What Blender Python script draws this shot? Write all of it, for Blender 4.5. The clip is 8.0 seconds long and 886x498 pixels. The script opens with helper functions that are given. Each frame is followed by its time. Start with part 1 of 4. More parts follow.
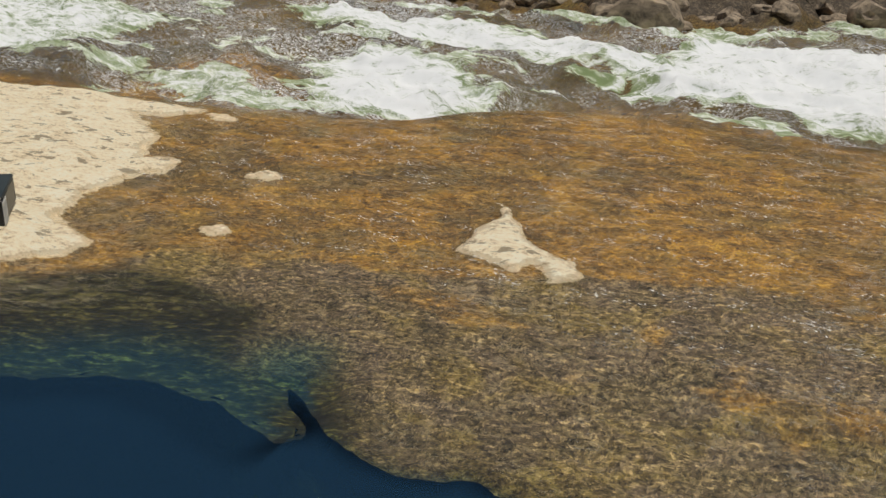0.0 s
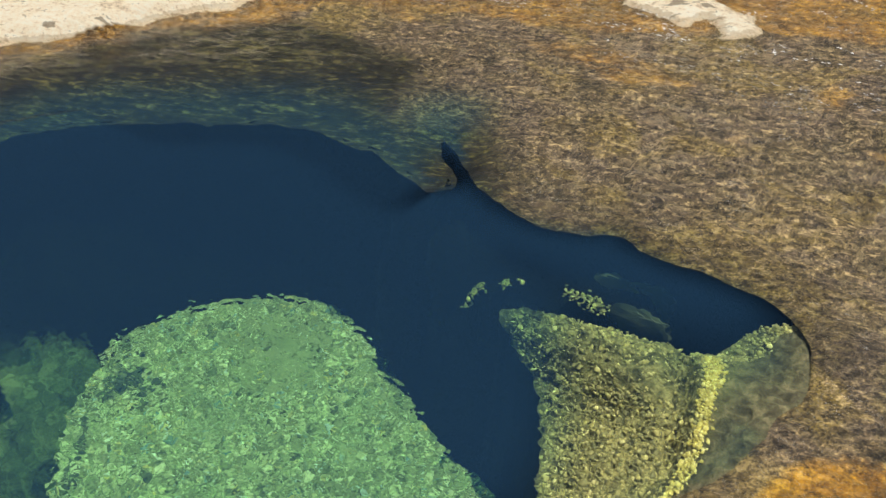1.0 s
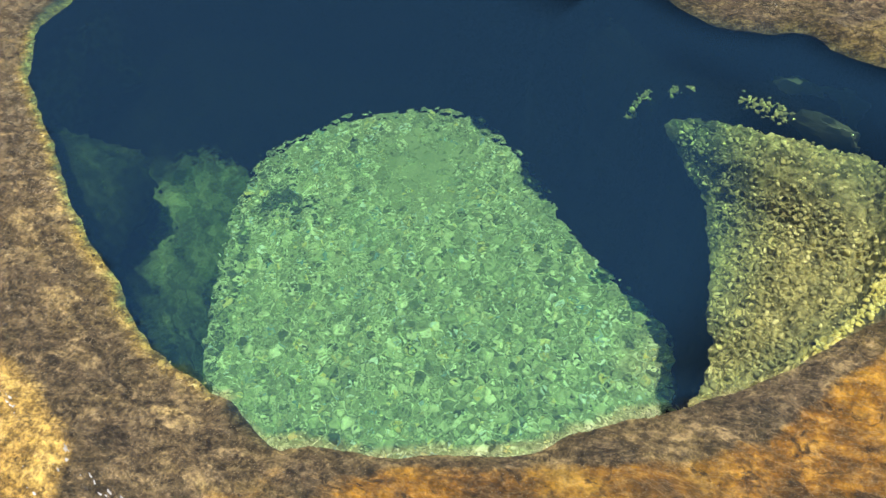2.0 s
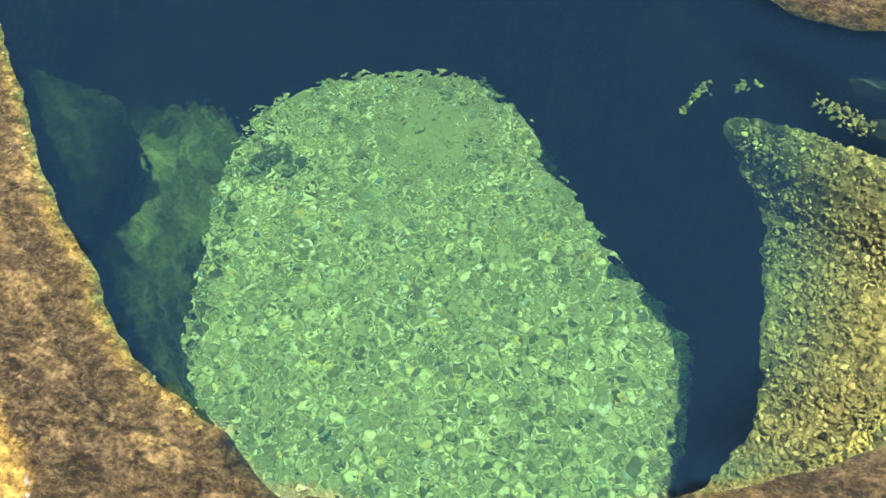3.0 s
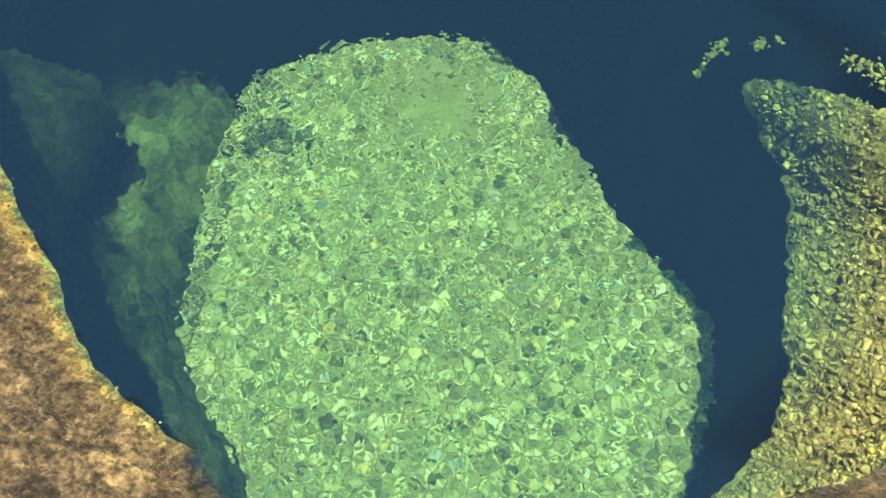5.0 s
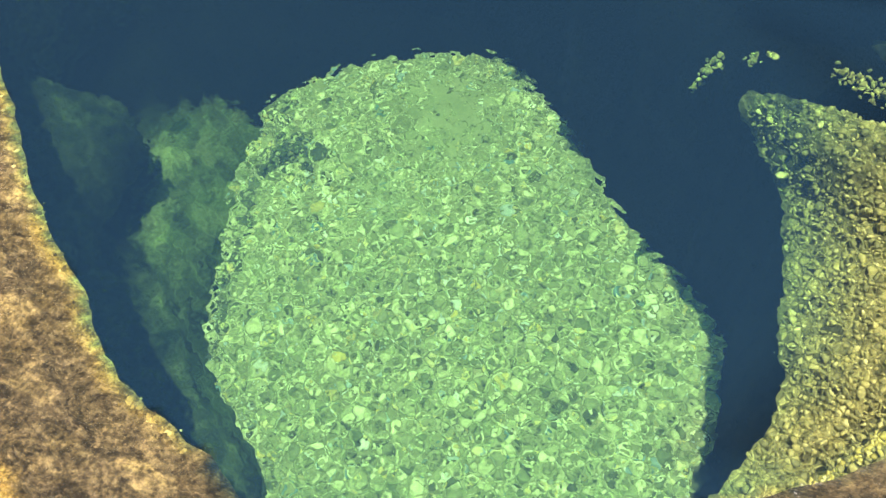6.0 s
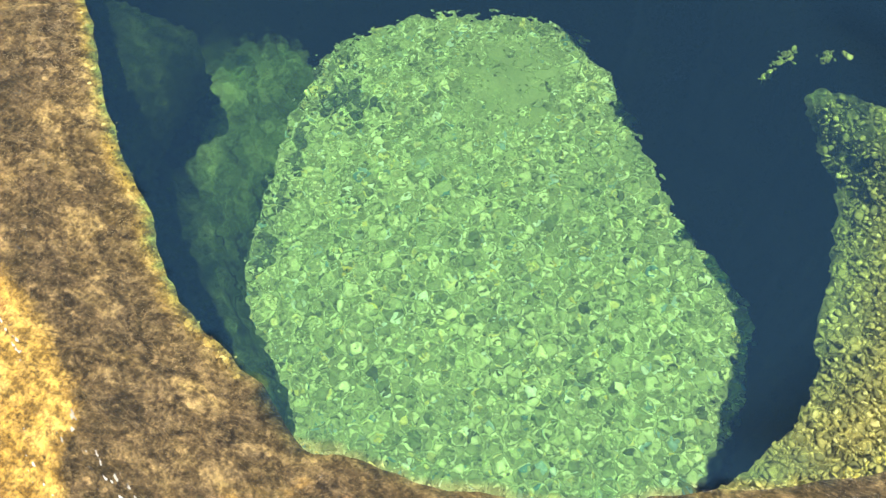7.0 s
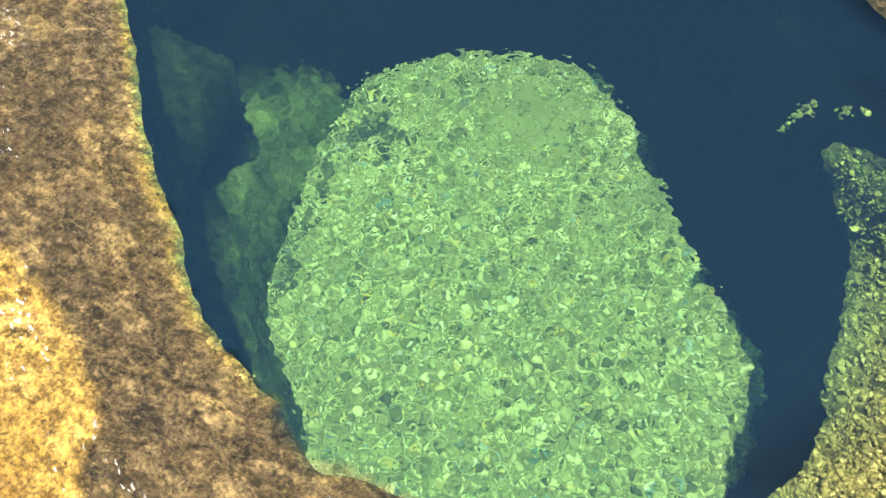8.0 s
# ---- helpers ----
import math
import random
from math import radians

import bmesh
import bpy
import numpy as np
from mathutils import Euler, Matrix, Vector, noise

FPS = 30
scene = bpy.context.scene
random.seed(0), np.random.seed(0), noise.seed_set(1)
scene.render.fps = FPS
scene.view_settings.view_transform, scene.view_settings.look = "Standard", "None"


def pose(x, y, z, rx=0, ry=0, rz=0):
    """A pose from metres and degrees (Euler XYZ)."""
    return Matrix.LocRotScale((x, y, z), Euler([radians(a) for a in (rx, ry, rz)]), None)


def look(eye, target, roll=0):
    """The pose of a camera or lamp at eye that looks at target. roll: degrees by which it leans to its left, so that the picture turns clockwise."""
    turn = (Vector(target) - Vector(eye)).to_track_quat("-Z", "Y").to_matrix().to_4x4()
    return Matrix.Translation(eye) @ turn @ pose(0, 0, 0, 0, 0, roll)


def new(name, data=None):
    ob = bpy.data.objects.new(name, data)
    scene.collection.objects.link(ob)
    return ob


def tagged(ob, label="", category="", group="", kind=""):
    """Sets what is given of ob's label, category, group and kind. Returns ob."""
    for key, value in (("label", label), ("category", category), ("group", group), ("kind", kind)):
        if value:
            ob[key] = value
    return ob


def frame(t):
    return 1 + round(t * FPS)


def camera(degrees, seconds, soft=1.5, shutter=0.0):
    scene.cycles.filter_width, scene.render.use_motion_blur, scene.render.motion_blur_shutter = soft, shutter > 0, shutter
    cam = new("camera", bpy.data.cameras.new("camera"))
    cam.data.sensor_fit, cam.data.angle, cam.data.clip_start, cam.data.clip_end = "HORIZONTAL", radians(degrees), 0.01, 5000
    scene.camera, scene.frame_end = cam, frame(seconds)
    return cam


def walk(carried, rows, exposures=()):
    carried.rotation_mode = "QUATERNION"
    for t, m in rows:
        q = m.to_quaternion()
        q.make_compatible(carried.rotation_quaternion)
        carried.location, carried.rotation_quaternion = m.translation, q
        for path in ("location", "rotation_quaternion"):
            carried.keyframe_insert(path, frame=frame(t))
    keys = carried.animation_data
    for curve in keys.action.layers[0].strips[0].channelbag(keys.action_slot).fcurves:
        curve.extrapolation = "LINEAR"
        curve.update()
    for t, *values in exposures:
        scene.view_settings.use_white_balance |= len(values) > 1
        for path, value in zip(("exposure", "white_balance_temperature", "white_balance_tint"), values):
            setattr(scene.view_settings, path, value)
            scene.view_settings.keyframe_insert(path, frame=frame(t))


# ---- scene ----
cam = camera(54.0, 8.0)
PATH = [
    (0, (1.621, 0.369, 1.765), (0.819, 2.037, 1.005), 3.2),
    (0.3, (1.66, 0.384, 1.715), (0.724, 1.89, 0.791), 2.2),
    (0.5, (1.657, 0.41, 1.711), (0.688, 1.854, 0.723), 1.2),
    (0.6, (1.657, 0.4, 1.718), (0.674, 1.809, 0.695), 0.9),
    (1, (1.705, 0.41, 1.709), (0.714, 1.646, 0.489), -1.9),
    (1.3, (1.645, 0.344, 1.694), (0.649, 1.452, 0.359), -4.1),
    (1.5, (1.61, 0.356, 1.67), (0.564, 1.345, 0.282), -7.5),
    (1.7, (1.604, 0.377, 1.658), (0.535, 1.26, 0.216), -10.6),
    (2.8, (1.232, 0.522, 1.558), (0.348, 1.318, -0.049), -6.3),
    (3, (1.181, 0.541, 1.527), (0.294, 1.31, -0.092), -5.4),
    (3.5, (1.11, 0.615, 1.468), (0.186, 1.274, -0.179), -7.2),
    (4, (1.095, 0.646, 1.442), (0.165, 1.278, -0.213), -9.2),
    (4.5, (1.125, 0.697, 1.433), (0.216, 1.299, -0.244), -11.6),
    (4.7, (1.121, 0.698, 1.407), (0.234, 1.343, -0.265), -10.0),
    (5.8, (1.206, 0.756, 1.487), (0.292, 1.415, -0.165), -12.9),
    (6, (1.21, 0.736, 1.501), (0.27, 1.353, -0.153), -14.3),
    (6.5, (1.19, 0.679, 1.502), (0.256, 1.251, -0.172), -12.5),
    (7, (1.17, 0.659, 1.548), (0.259, 1.187, -0.153), -10.5),
    (7.5, (1.159, 0.636, 1.58), (0.219, 1.179, -0.1), -8.4),
    (8, (1.2, 0.654, 1.599), (0.214, 1.18, -0.06), -9.4),
]
walk(cam, [(t, look(eye, target, roll)) for t, eye, target, roll in PATH],
     [(0, -.82, 6500, 10), (.3, -.76, 6500, 10), (.6, -.64, 6500, 10), (1.0, -.44, 6250, 12), (1.6, -.25, 6050, 14), (3.0, .0, 6600, 11), (3.5, .17, 6650, 11), (4.5, .08, 6850, 10), (6.0, .26, 6850, 10), (7.0, .16, 6900, 10), (8.0, .20, 6900, 10)])

# ---- world, sun, exposure ----
SUN_WAY = Vector((0.100, 0.005, 1.0)).normalized()
world = bpy.data.worlds.new("sky")
scene.world = world
world.use_nodes = True
wn = world.node_tree.nodes
sky = wn.new("ShaderNodeTexSky")
sky.sky_type = "NISHITA"
sky.sun_disc = False
sky.sun_elevation = math.asin(SUN_WAY.z)
sky.sun_rotation = math.atan2(SUN_WAY.x, SUN_WAY.y)
wn["Background"].inputs["Strength"].default_value = 0.06
world.node_tree.links.new(sky.outputs[0], wn["Background"].inputs["Color"])

sun = new("sun", bpy.data.lights.new("sun", "SUN"))
sun.data.energy = 4.2
sun.data.angle = radians(0.6)
sun.data.color = (1.0, 0.95, 0.86)
sun.matrix_world = look(Vector((0, 0, 30)), Vector((0, 0, 30)) - SUN_WAY)


# ---- plan of the pool, metres ----
RIM = [(-1.08, .962), (-.80, .865), (-.55, .784), (-.20, .70), (-.06, .667), (.11, .655), (.26, .675),
       (.48, .675), (.54, .72), (.64, .78), (.74, .84), (.92, 1.01), (.99, 1.12), (1.14, 1.33), (1.205, 1.455),
       (1.27, 1.605), (1.34, 1.76), (1.40, 1.92), (1.44, 2.15), (1.45, 2.31), (1.40, 2.43), (1.28, 2.515), (1.13, 2.555), (.94, 2.55),
       (.79, 2.565), (.70, 2.585), (.62, 2.545), (.55, 2.515), (.46, 2.495), (.30, 2.52), (.10, 2.60), (-.01, 2.685), (-.10, 2.755), (-.20, 2.785),
       (-.14, 2.725), (-.03, 2.64), (.06, 2.555), (.095, 2.495), (.02, 2.455), (-.12, 2.485), (-.34, 2.535), (-.56, 2.555), (-.75, 2.525),
       (-.99, 2.37), (-1.27, 2.19), (-1.53, 1.94), (-1.66, 1.72), (-1.62, 1.50), (-1.55, 1.30), (-1.46, 1.16), (-1.29, 1.045)]
FLOOR_Z = -1.8
DRY = [(-60, -4), (-60, 5.0), (-9, 5.2), (-5.39, 5.57), (-4.85, 5.72), (-4.13, 5.88), (-3.21, 5.97), (-3.40, 5.45), (-3.61, 5.39), (-3.25, 5.20), (-3.03, 4.98),
       (-2.85, 4.70), (-2.67, 4.53), (-2.42, 4.61), (-2.36, 4.38), (-2.43, 4.15), (-2.44, 3.9), (-2.43, 3.74), (-2.37, 3.52), (-2.24, 3.38), (-2.08, 3.34), (-1.80, 3.29), (-1.84, 3.08), (-1.98, 2.90), (-2.18, 2.66), (-2.32, 2.35), (-2.6, 1.9), (-3.4, 1.2), (-4.5, -4)]
PATCH = [(-.22, 5.06), (-.12, 4.93), (.01, 4.78), (.08, 4.62), (.19, 4.53), (.32, 4.45), (.41, 4.46), (.50, 4.30), (.40, 4.18), (.32, 4.30), (.23, 4.35), (.17, 4.20), (.06, 4.25), (-.06, 4.28), (-.17, 4.28), (-.17, 4.48), (-.20, 4.70), (-.18, 4.83)]
ISLANDS = ((-2.97, 5.72, .13, .07), (-1.79, 4.73, .11, .08), (-1.39, 3.77, .075, .06))
EDGE = [(-60, 5.2), (-9, 5.3), (-5.4, 5.62), (-4.06, 5.85), (-3.49, 5.92), (-2.73, 6.1), (-2.4, 6.2), (-1.75, 6.65), (-1.49, 7.22), (-.99, 7.71), (-.11, 8.1), (.65, 7.96), (1.12, 7.88), (1.83, 8.0), (6, 8.6), (60, 14)]
SHOAL_FAR = [(-1.2, 8.2), (-.9, 9.3), (.2, 9.2), (1.0, 8.9), (1.5, 8.35), (.6, 8.05)]
SHOAL = [(-5.19, 7.75), (-4.89, 8.56), (-3.46, 8.04), (-3.18, 7.52), (-3.32, 6.89), (-2.68, 6.27), (-3.24, 6.0), (-4.14, 6.0), (-5.2, 6.4)]
BANK = [(-60, 14), (-12, 15.5), (-6.4, 15.2), (-3.81, 15.1), (-1.84, 14.4), (-.67, 16.0), (.46, 17.6), (1.57, 18.3), (6, 19.2), (60, 22)]


def spline(pts, n, closed=True):
    """Points along a smooth curve through pts."""
    p = np.array(pts, float)
    m = len(p)
    t = np.linspace(0, m if closed else m - 1, n, endpoint=not closed)
    i = np.minimum(np.floor(t).astype(int), m - 1 if closed else m - 2)
    f = (t - i)[:, None]
    at = (lambda k: p[k % m]) if closed else (lambda k: p[np.clip(k, 0, m - 1)])
    a, b, c, d = at(i - 1), at(i), at(i + 1), at(i + 2)
    return .5 * (2 * b + (c - a) * f + (2 * a - 5 * b + 4 * c - d) * f ** 2 + (3 * b - a - 3 * c + d) * f ** 3)


def hash2(ix, iy, seed):
    v = (ix.astype(np.int64) * 374761393 + iy.astype(np.int64) * 668265263 + seed * 974711) & 0x7FFFFFFF
    v = ((v ^ (v >> 13)) * 1274126177) & 0x7FFFFFFF
    return ((v ^ (v >> 16)) & 0xFFFFF) / float(0xFFFFF)


def vnoise(x, y, seed=0):
    """Smooth noise from -1 to 1."""
    ix, iy = np.floor(x), np.floor(y)
    u, v = x - ix, y - iy
    u, v = u * u * u * (u * (6 * u - 15) + 10), v * v * v * (v * (6 * v - 15) + 10)
    a, b = hash2(ix, iy, seed), hash2(ix + 1, iy, seed)
    c, d = hash2(ix, iy + 1, seed), hash2(ix + 1, iy + 1, seed)
    return 2 * ((a * (1 - u) + b * u) * (1 - v) + (c * (1 - u) + d * u) * v) - 1


def fbm(x, y, octaves=4, seed=0, gain=.5):
    out, amp, s = np.zeros_like(x), 1.0, 1.0
    for k in range(octaves):
        out += amp * vnoise(x * s + 17.3 * k, y * s - 9.1 * k, seed + k)
        amp, s = amp * gain, s * 2.03
    return out


def smooth(a, b, x):
    t = np.clip((x - a) / (b - a), 0, 1)
    return t * t * (3 - 2 * t)


def outline(x, y, poly, closed=True):
    """Distance to an outline, the nearest place on it, and which points lie inside."""
    p = np.array(poly, float)
    q = np.roll(p, -1, 0)
    best = np.full(x.shape, 1e9)
    nx, ny = np.zeros_like(x), np.zeros_like(x)
    inside = np.zeros(x.shape, bool)
    for k in range(len(p) if closed else len(p) - 1):
        (ax, ay), (bx, by) = p[k], q[k]
        dx, dy = bx - ax, by - ay
        t = np.clip(((x - ax) * dx + (y - ay) * dy) / (dx * dx + dy * dy + 1e-12), 0, 1)
        px, py = ax + t * dx, ay + t * dy
        d = np.hypot(x - px, y - py)
        near = d < best
        best[near], nx[near], ny[near] = d[near], px[near], py[near]
        if closed and ay != by:
            inside ^= ((ay > y) != (by > y)) & (x < ax + (y - ay) / (by - ay) * dx)
    return best, nx, ny, inside


rim = spline(RIM, 420)
rim += np.stack([fbm(rim[:, 0] * 9, rim[:, 1] * 9, 3, 5), fbm(rim[:, 0] * 9, rim[:, 1] * 9, 3, 9)], -1) * (.010 + .018 * smooth(-.2, -.5, rim[:, 0]) * smooth(1.9, 2.2, rim[:, 1]))[:, None]
rim += np.stack([fbm(rim[:, 0] * 34, rim[:, 1] * 34, 2, 6), fbm(rim[:, 0] * 34, rim[:, 1] * 34, 2, 7)], -1) * (.009 * smooth(.5, .1, rim[:, 0]) * smooth(1.4, 1.1, rim[:, 1]))[:, None]


def graded(parts):
    out = []
    for a, b, step in parts:
        out += list(np.arange(a, b - 1e-6, step))
    return np.array(out)


def far_steps(start, sign, first, last=900.0, grow=1.35):
    out, s, v = [], first, start
    while abs(v - start) < last:
        v += sign * s
        s *= grow
        out.append(v)
    return np.array(out)


GX = np.concatenate([far_steps(-9, -1, .12)[::-1], graded([(-9, -3, .06), (-3, 2.2, .02), (2.2, 5, .06)]), far_steps(5, 1, .1)])
GY = np.concatenate([far_steps(-1.2, -1, .08)[::-1], graded([(-1.2, .2, .05), (.2, 4.4, .02), (4.4, 11, .045), (11, 19, .09)]), far_steps(19, 1, .15)])
XX, YY = [a.ravel() for a in np.meshgrid(GX, GY)]
NX, NY = len(GX), len(GY)


def side_of(x, y, line):
    """Height of y over a line that runs along x."""
    p = np.array(line, float)
    return y - np.interp(x, p[:, 0], p[:, 1])


def bed(x, y, rd, inside):
    """Height of the rock. rd: distance from the pool's rim."""
    rough = fbm(x * 1.1, y * 1.6, 4, 3) * .018 + fbm(x * 6, y * 9, 4, 21) * .011
    z = -.040 + rough - .02 * smooth(.5, 2.5, rd) * fbm(x * .5, y * .5, 2, 44)
    # algae-covered shelf that dips into the pool on the far side
    dip = smooth(.12, -.02, x) * smooth(1.15, 1.6, y)
    z -= dip * (.075 * smooth(.45, .0, rd) + .03 * smooth(.9, .2, rd) + .022 * smooth(.55, .1, rd) * fbm(x * 2.2 + y * 1.6, y * 6 - x * 3.2, 3, 46))
    # rounded lip
    z -= (1 - dip) * .035 * np.exp(-rd / .035)
    # slab on the far right lies a little deeper
    slab = smooth(-.2, .5, x) * smooth(2.4, 2.6, y) * smooth(4.3, 3.2, y)
    z -= slab * (.03 + .05 * fbm(x * 1.3 + .5 * y, y * 2.6, 4, 61))
    # dry rock
    dd, _, _, din = outline(x, y, DRY)
    ds = np.where(din, dd, -dd) - .005 + fbm(x * 2.2, y * 2.2, 4, 12) * .05 + fbm(x * 7, y * 7, 3, 13) * .04
    dry_z = .017 + .06 * smooth(0, .5, ds) + .10 * smooth(.3, 2.5, ds) + fbm(x * 5, y * 5, 4, 31) * .014 * smooth(0, .3, ds) + .3 * smooth(4, 30, ds)
    z = np.where(ds > 0, np.maximum(z, 0) * .2 + dry_z, z + smooth(-.16, 0, ds) * (.006 - z) * .9)
    pd, _, _, pin = outline(x, y, PATCH)
    ps = np.where(pin, pd, -pd) - .005 + fbm(x * 10, y * 10, 4, 14) * .022
    z = np.where(ps > 0, np.maximum(z, .013 + .012 * smooth(0, .10, ps) + .005 * fbm(x * 9, y * 9, 3, 47)), np.maximum(z, z + smooth(-.06, 0, ps) * (.004 - z)))
    for cx, cy, rx, ry in ISLANDS:
        r = np.hypot((x - cx) / rx, (y - cy) / ry) + fbm(x * 13, y * 13, 3, 15) * .55
        z += smooth(1.25, .75, r) * np.maximum(.010 + .010 * fbm(x * 14, y * 18, 4, 48) - z, 0)
    # flat seat of the box
    z = z + (.075 - z) * smooth(.75, .40, np.hypot(x + 2.62, y - 2.83))
    # rock that sheds the stream, and the river bed behind it
    es = side_of(x, y, EDGE) + fbm(x * 1.7, y * 1.7, 3, 16) * .07
    z = z - smooth(-.3, .25, es) * .16 - smooth(.2, 1.2, es) * .7
    sh, _, _, sin = outline(x, y, SHOAL)
    z += smooth(-.3, .3, np.where(sin, sh, -sh)) * np.maximum(-.16 + .05 * fbm(x * 3, y * 3, 3, 17) - z, 0)
    sf, _, _, sfin = outline(x, y, SHOAL_FAR)
    z += smooth(-.4, .2, np.where(sfin, sf, -sf)) * np.maximum(-.22 + .03 * fbm(x * 3, y * 3, 3, 49) - z, 0)
    bs = side_of(x, y, BANK) + fbm(x * .9, y * .9, 3, 18) * .35
    # the last term raises an unseen slope, added for its dark reflection
    z += smooth(-3.0, .2, bs) * (.95 + .25 * fbm(x * 1.3, y * 1.3, 4, 19)) + smooth(0, 6, bs) * (1.2 + .5 * fbm(x * .4, y * .4, 3, 20)) + smooth(5, 60, bs) * 7 + smooth(6, 34, bs) * smooth(16, -4, x) * (15 + 4 * fbm(x * .12, y * .12, 3, 22))
    # ground under and behind the camera
    z += smooth(.5, -3.0, y) * smooth(-4, -1, x) * .25 + smooth(-3, -40, y) * 2.0 + smooth(3.5, 7, x) * smooth(8, 5, y) * .3
    return z


def ground_z(x, y):
    x, y = np.atleast_1d(np.array(x, float)), np.atleast_1d(np.array(y, float))
    rd, _, _, inside = outline(x, y, rim)
    return bed(x, y, rd, inside)


# ---- materials ----
def material(name):
    m = bpy.data.materials.new(name)
    m.use_nodes = True
    return m, m.node_tree.nodes, m.node_tree.links


def node(nt, kind, **values):
    n = nt.new(kind)
    for k, v in values.items():
        n.inputs[k.replace("_", " ")].default_value = v
    return n


def coords(nt, links, scale=(1, 1, 1), turn=0.0):
    geo = nt.new("ShaderNodeNewGeometry")
    mp = nt.new("ShaderNodeMapping")
    mp.inputs["Scale"].default_value = scale
    mp.inputs["Rotation"].default_value = (0, 0, turn)
    links.new(geo.outputs["Position"], mp.inputs["Vector"])
    return mp.outputs["Vector"]


def grain(nt, links, scale, turn=.42):
    """Coordinates whose stretch runs along a direction of the plan, in radians."""
    geo = nt.new("ShaderNodeNewGeometry")
    mp = nt.new("ShaderNodeMapping")
    mp.vector_type = "TEXTURE"
    mp.inputs["Scale"].default_value = [1 / q for q in scale]
    mp.inputs["Rotation"].default_value = (0, 0, turn)
    links.new(geo.outputs["Position"], mp.inputs["Vector"])
    return mp.outputs["Vector"]


def noise_tex(nt, links, vec, scale, detail=6, rough=.6, distort=0.0):
    n = nt.new("ShaderNodeTexNoise")
    n.inputs["Scale"].default_value, n.inputs["Detail"].default_value = scale, detail
    n.inputs["Roughness"].default_value, n.inputs["Distortion"].default_value = rough, distort
    links.new(vec, n.inputs["Vector"])
    return n.outputs["Fac"]


def ramp(nt, links, fac, stops):
    r = nt.new("ShaderNodeValToRGB")
    while len(r.color_ramp.elements) < len(stops):
        r.color_ramp.elements.new(.5)
    for e, (p, c) in zip(r.color_ramp.elements, stops):
        e.position, e.color = p, (c if isinstance(c, tuple) else (c, c, c)) + (1,)
    links.new(fac, r.inputs["Fac"])
    return r.outputs["Color"]


def mixed(nt, links, fac, a, b, blend="MIX"):
    n = nt.new("ShaderNodeMix")
    n.data_type, n.blend_type = "RGBA", blend
    for sock, v in ((n.inputs[0], fac), (n.inputs[6], a), (n.inputs[7], b)):
        if isinstance(v, (int, float)):
            sock.default_value = v
        elif isinstance(v, tuple):
            sock.default_value = v + (1,)
        else:
            links.new(v, sock)
    return n.outputs[2]


def maths(nt, links, op, a, b=0.0):
    n = nt.new("ShaderNodeMath")
    n.operation = op
    for sock, v in ((n.inputs[0], a), (n.inputs[1], b)):
        if isinstance(v, (int, float)):
            sock.default_value = v
        else:
            links.new(v, sock)
    return n.outputs[0]


def attr(nt, name):
    a = nt.new("ShaderNodeAttribute")
    a.attribute_name = name
    return a.outputs["Fac"]


def bumped(nt, links, height, strength, distance):
    b = nt.new("ShaderNodeBump")
    b.inputs["Strength"].default_value, b.inputs["Distance"].default_value = strength, distance
    links.new(height, b.inputs["Height"])
    return b.outputs["Normal"]


def total(nt, links, *pairs):
    """Weighted sum of grey textures."""
    out = None
    for tex, w in pairs:
        t = maths(nt, links, "MULTIPLY", tex, w)
        out = t if out is None else maths(nt, links, "ADD", out, t)
    return out


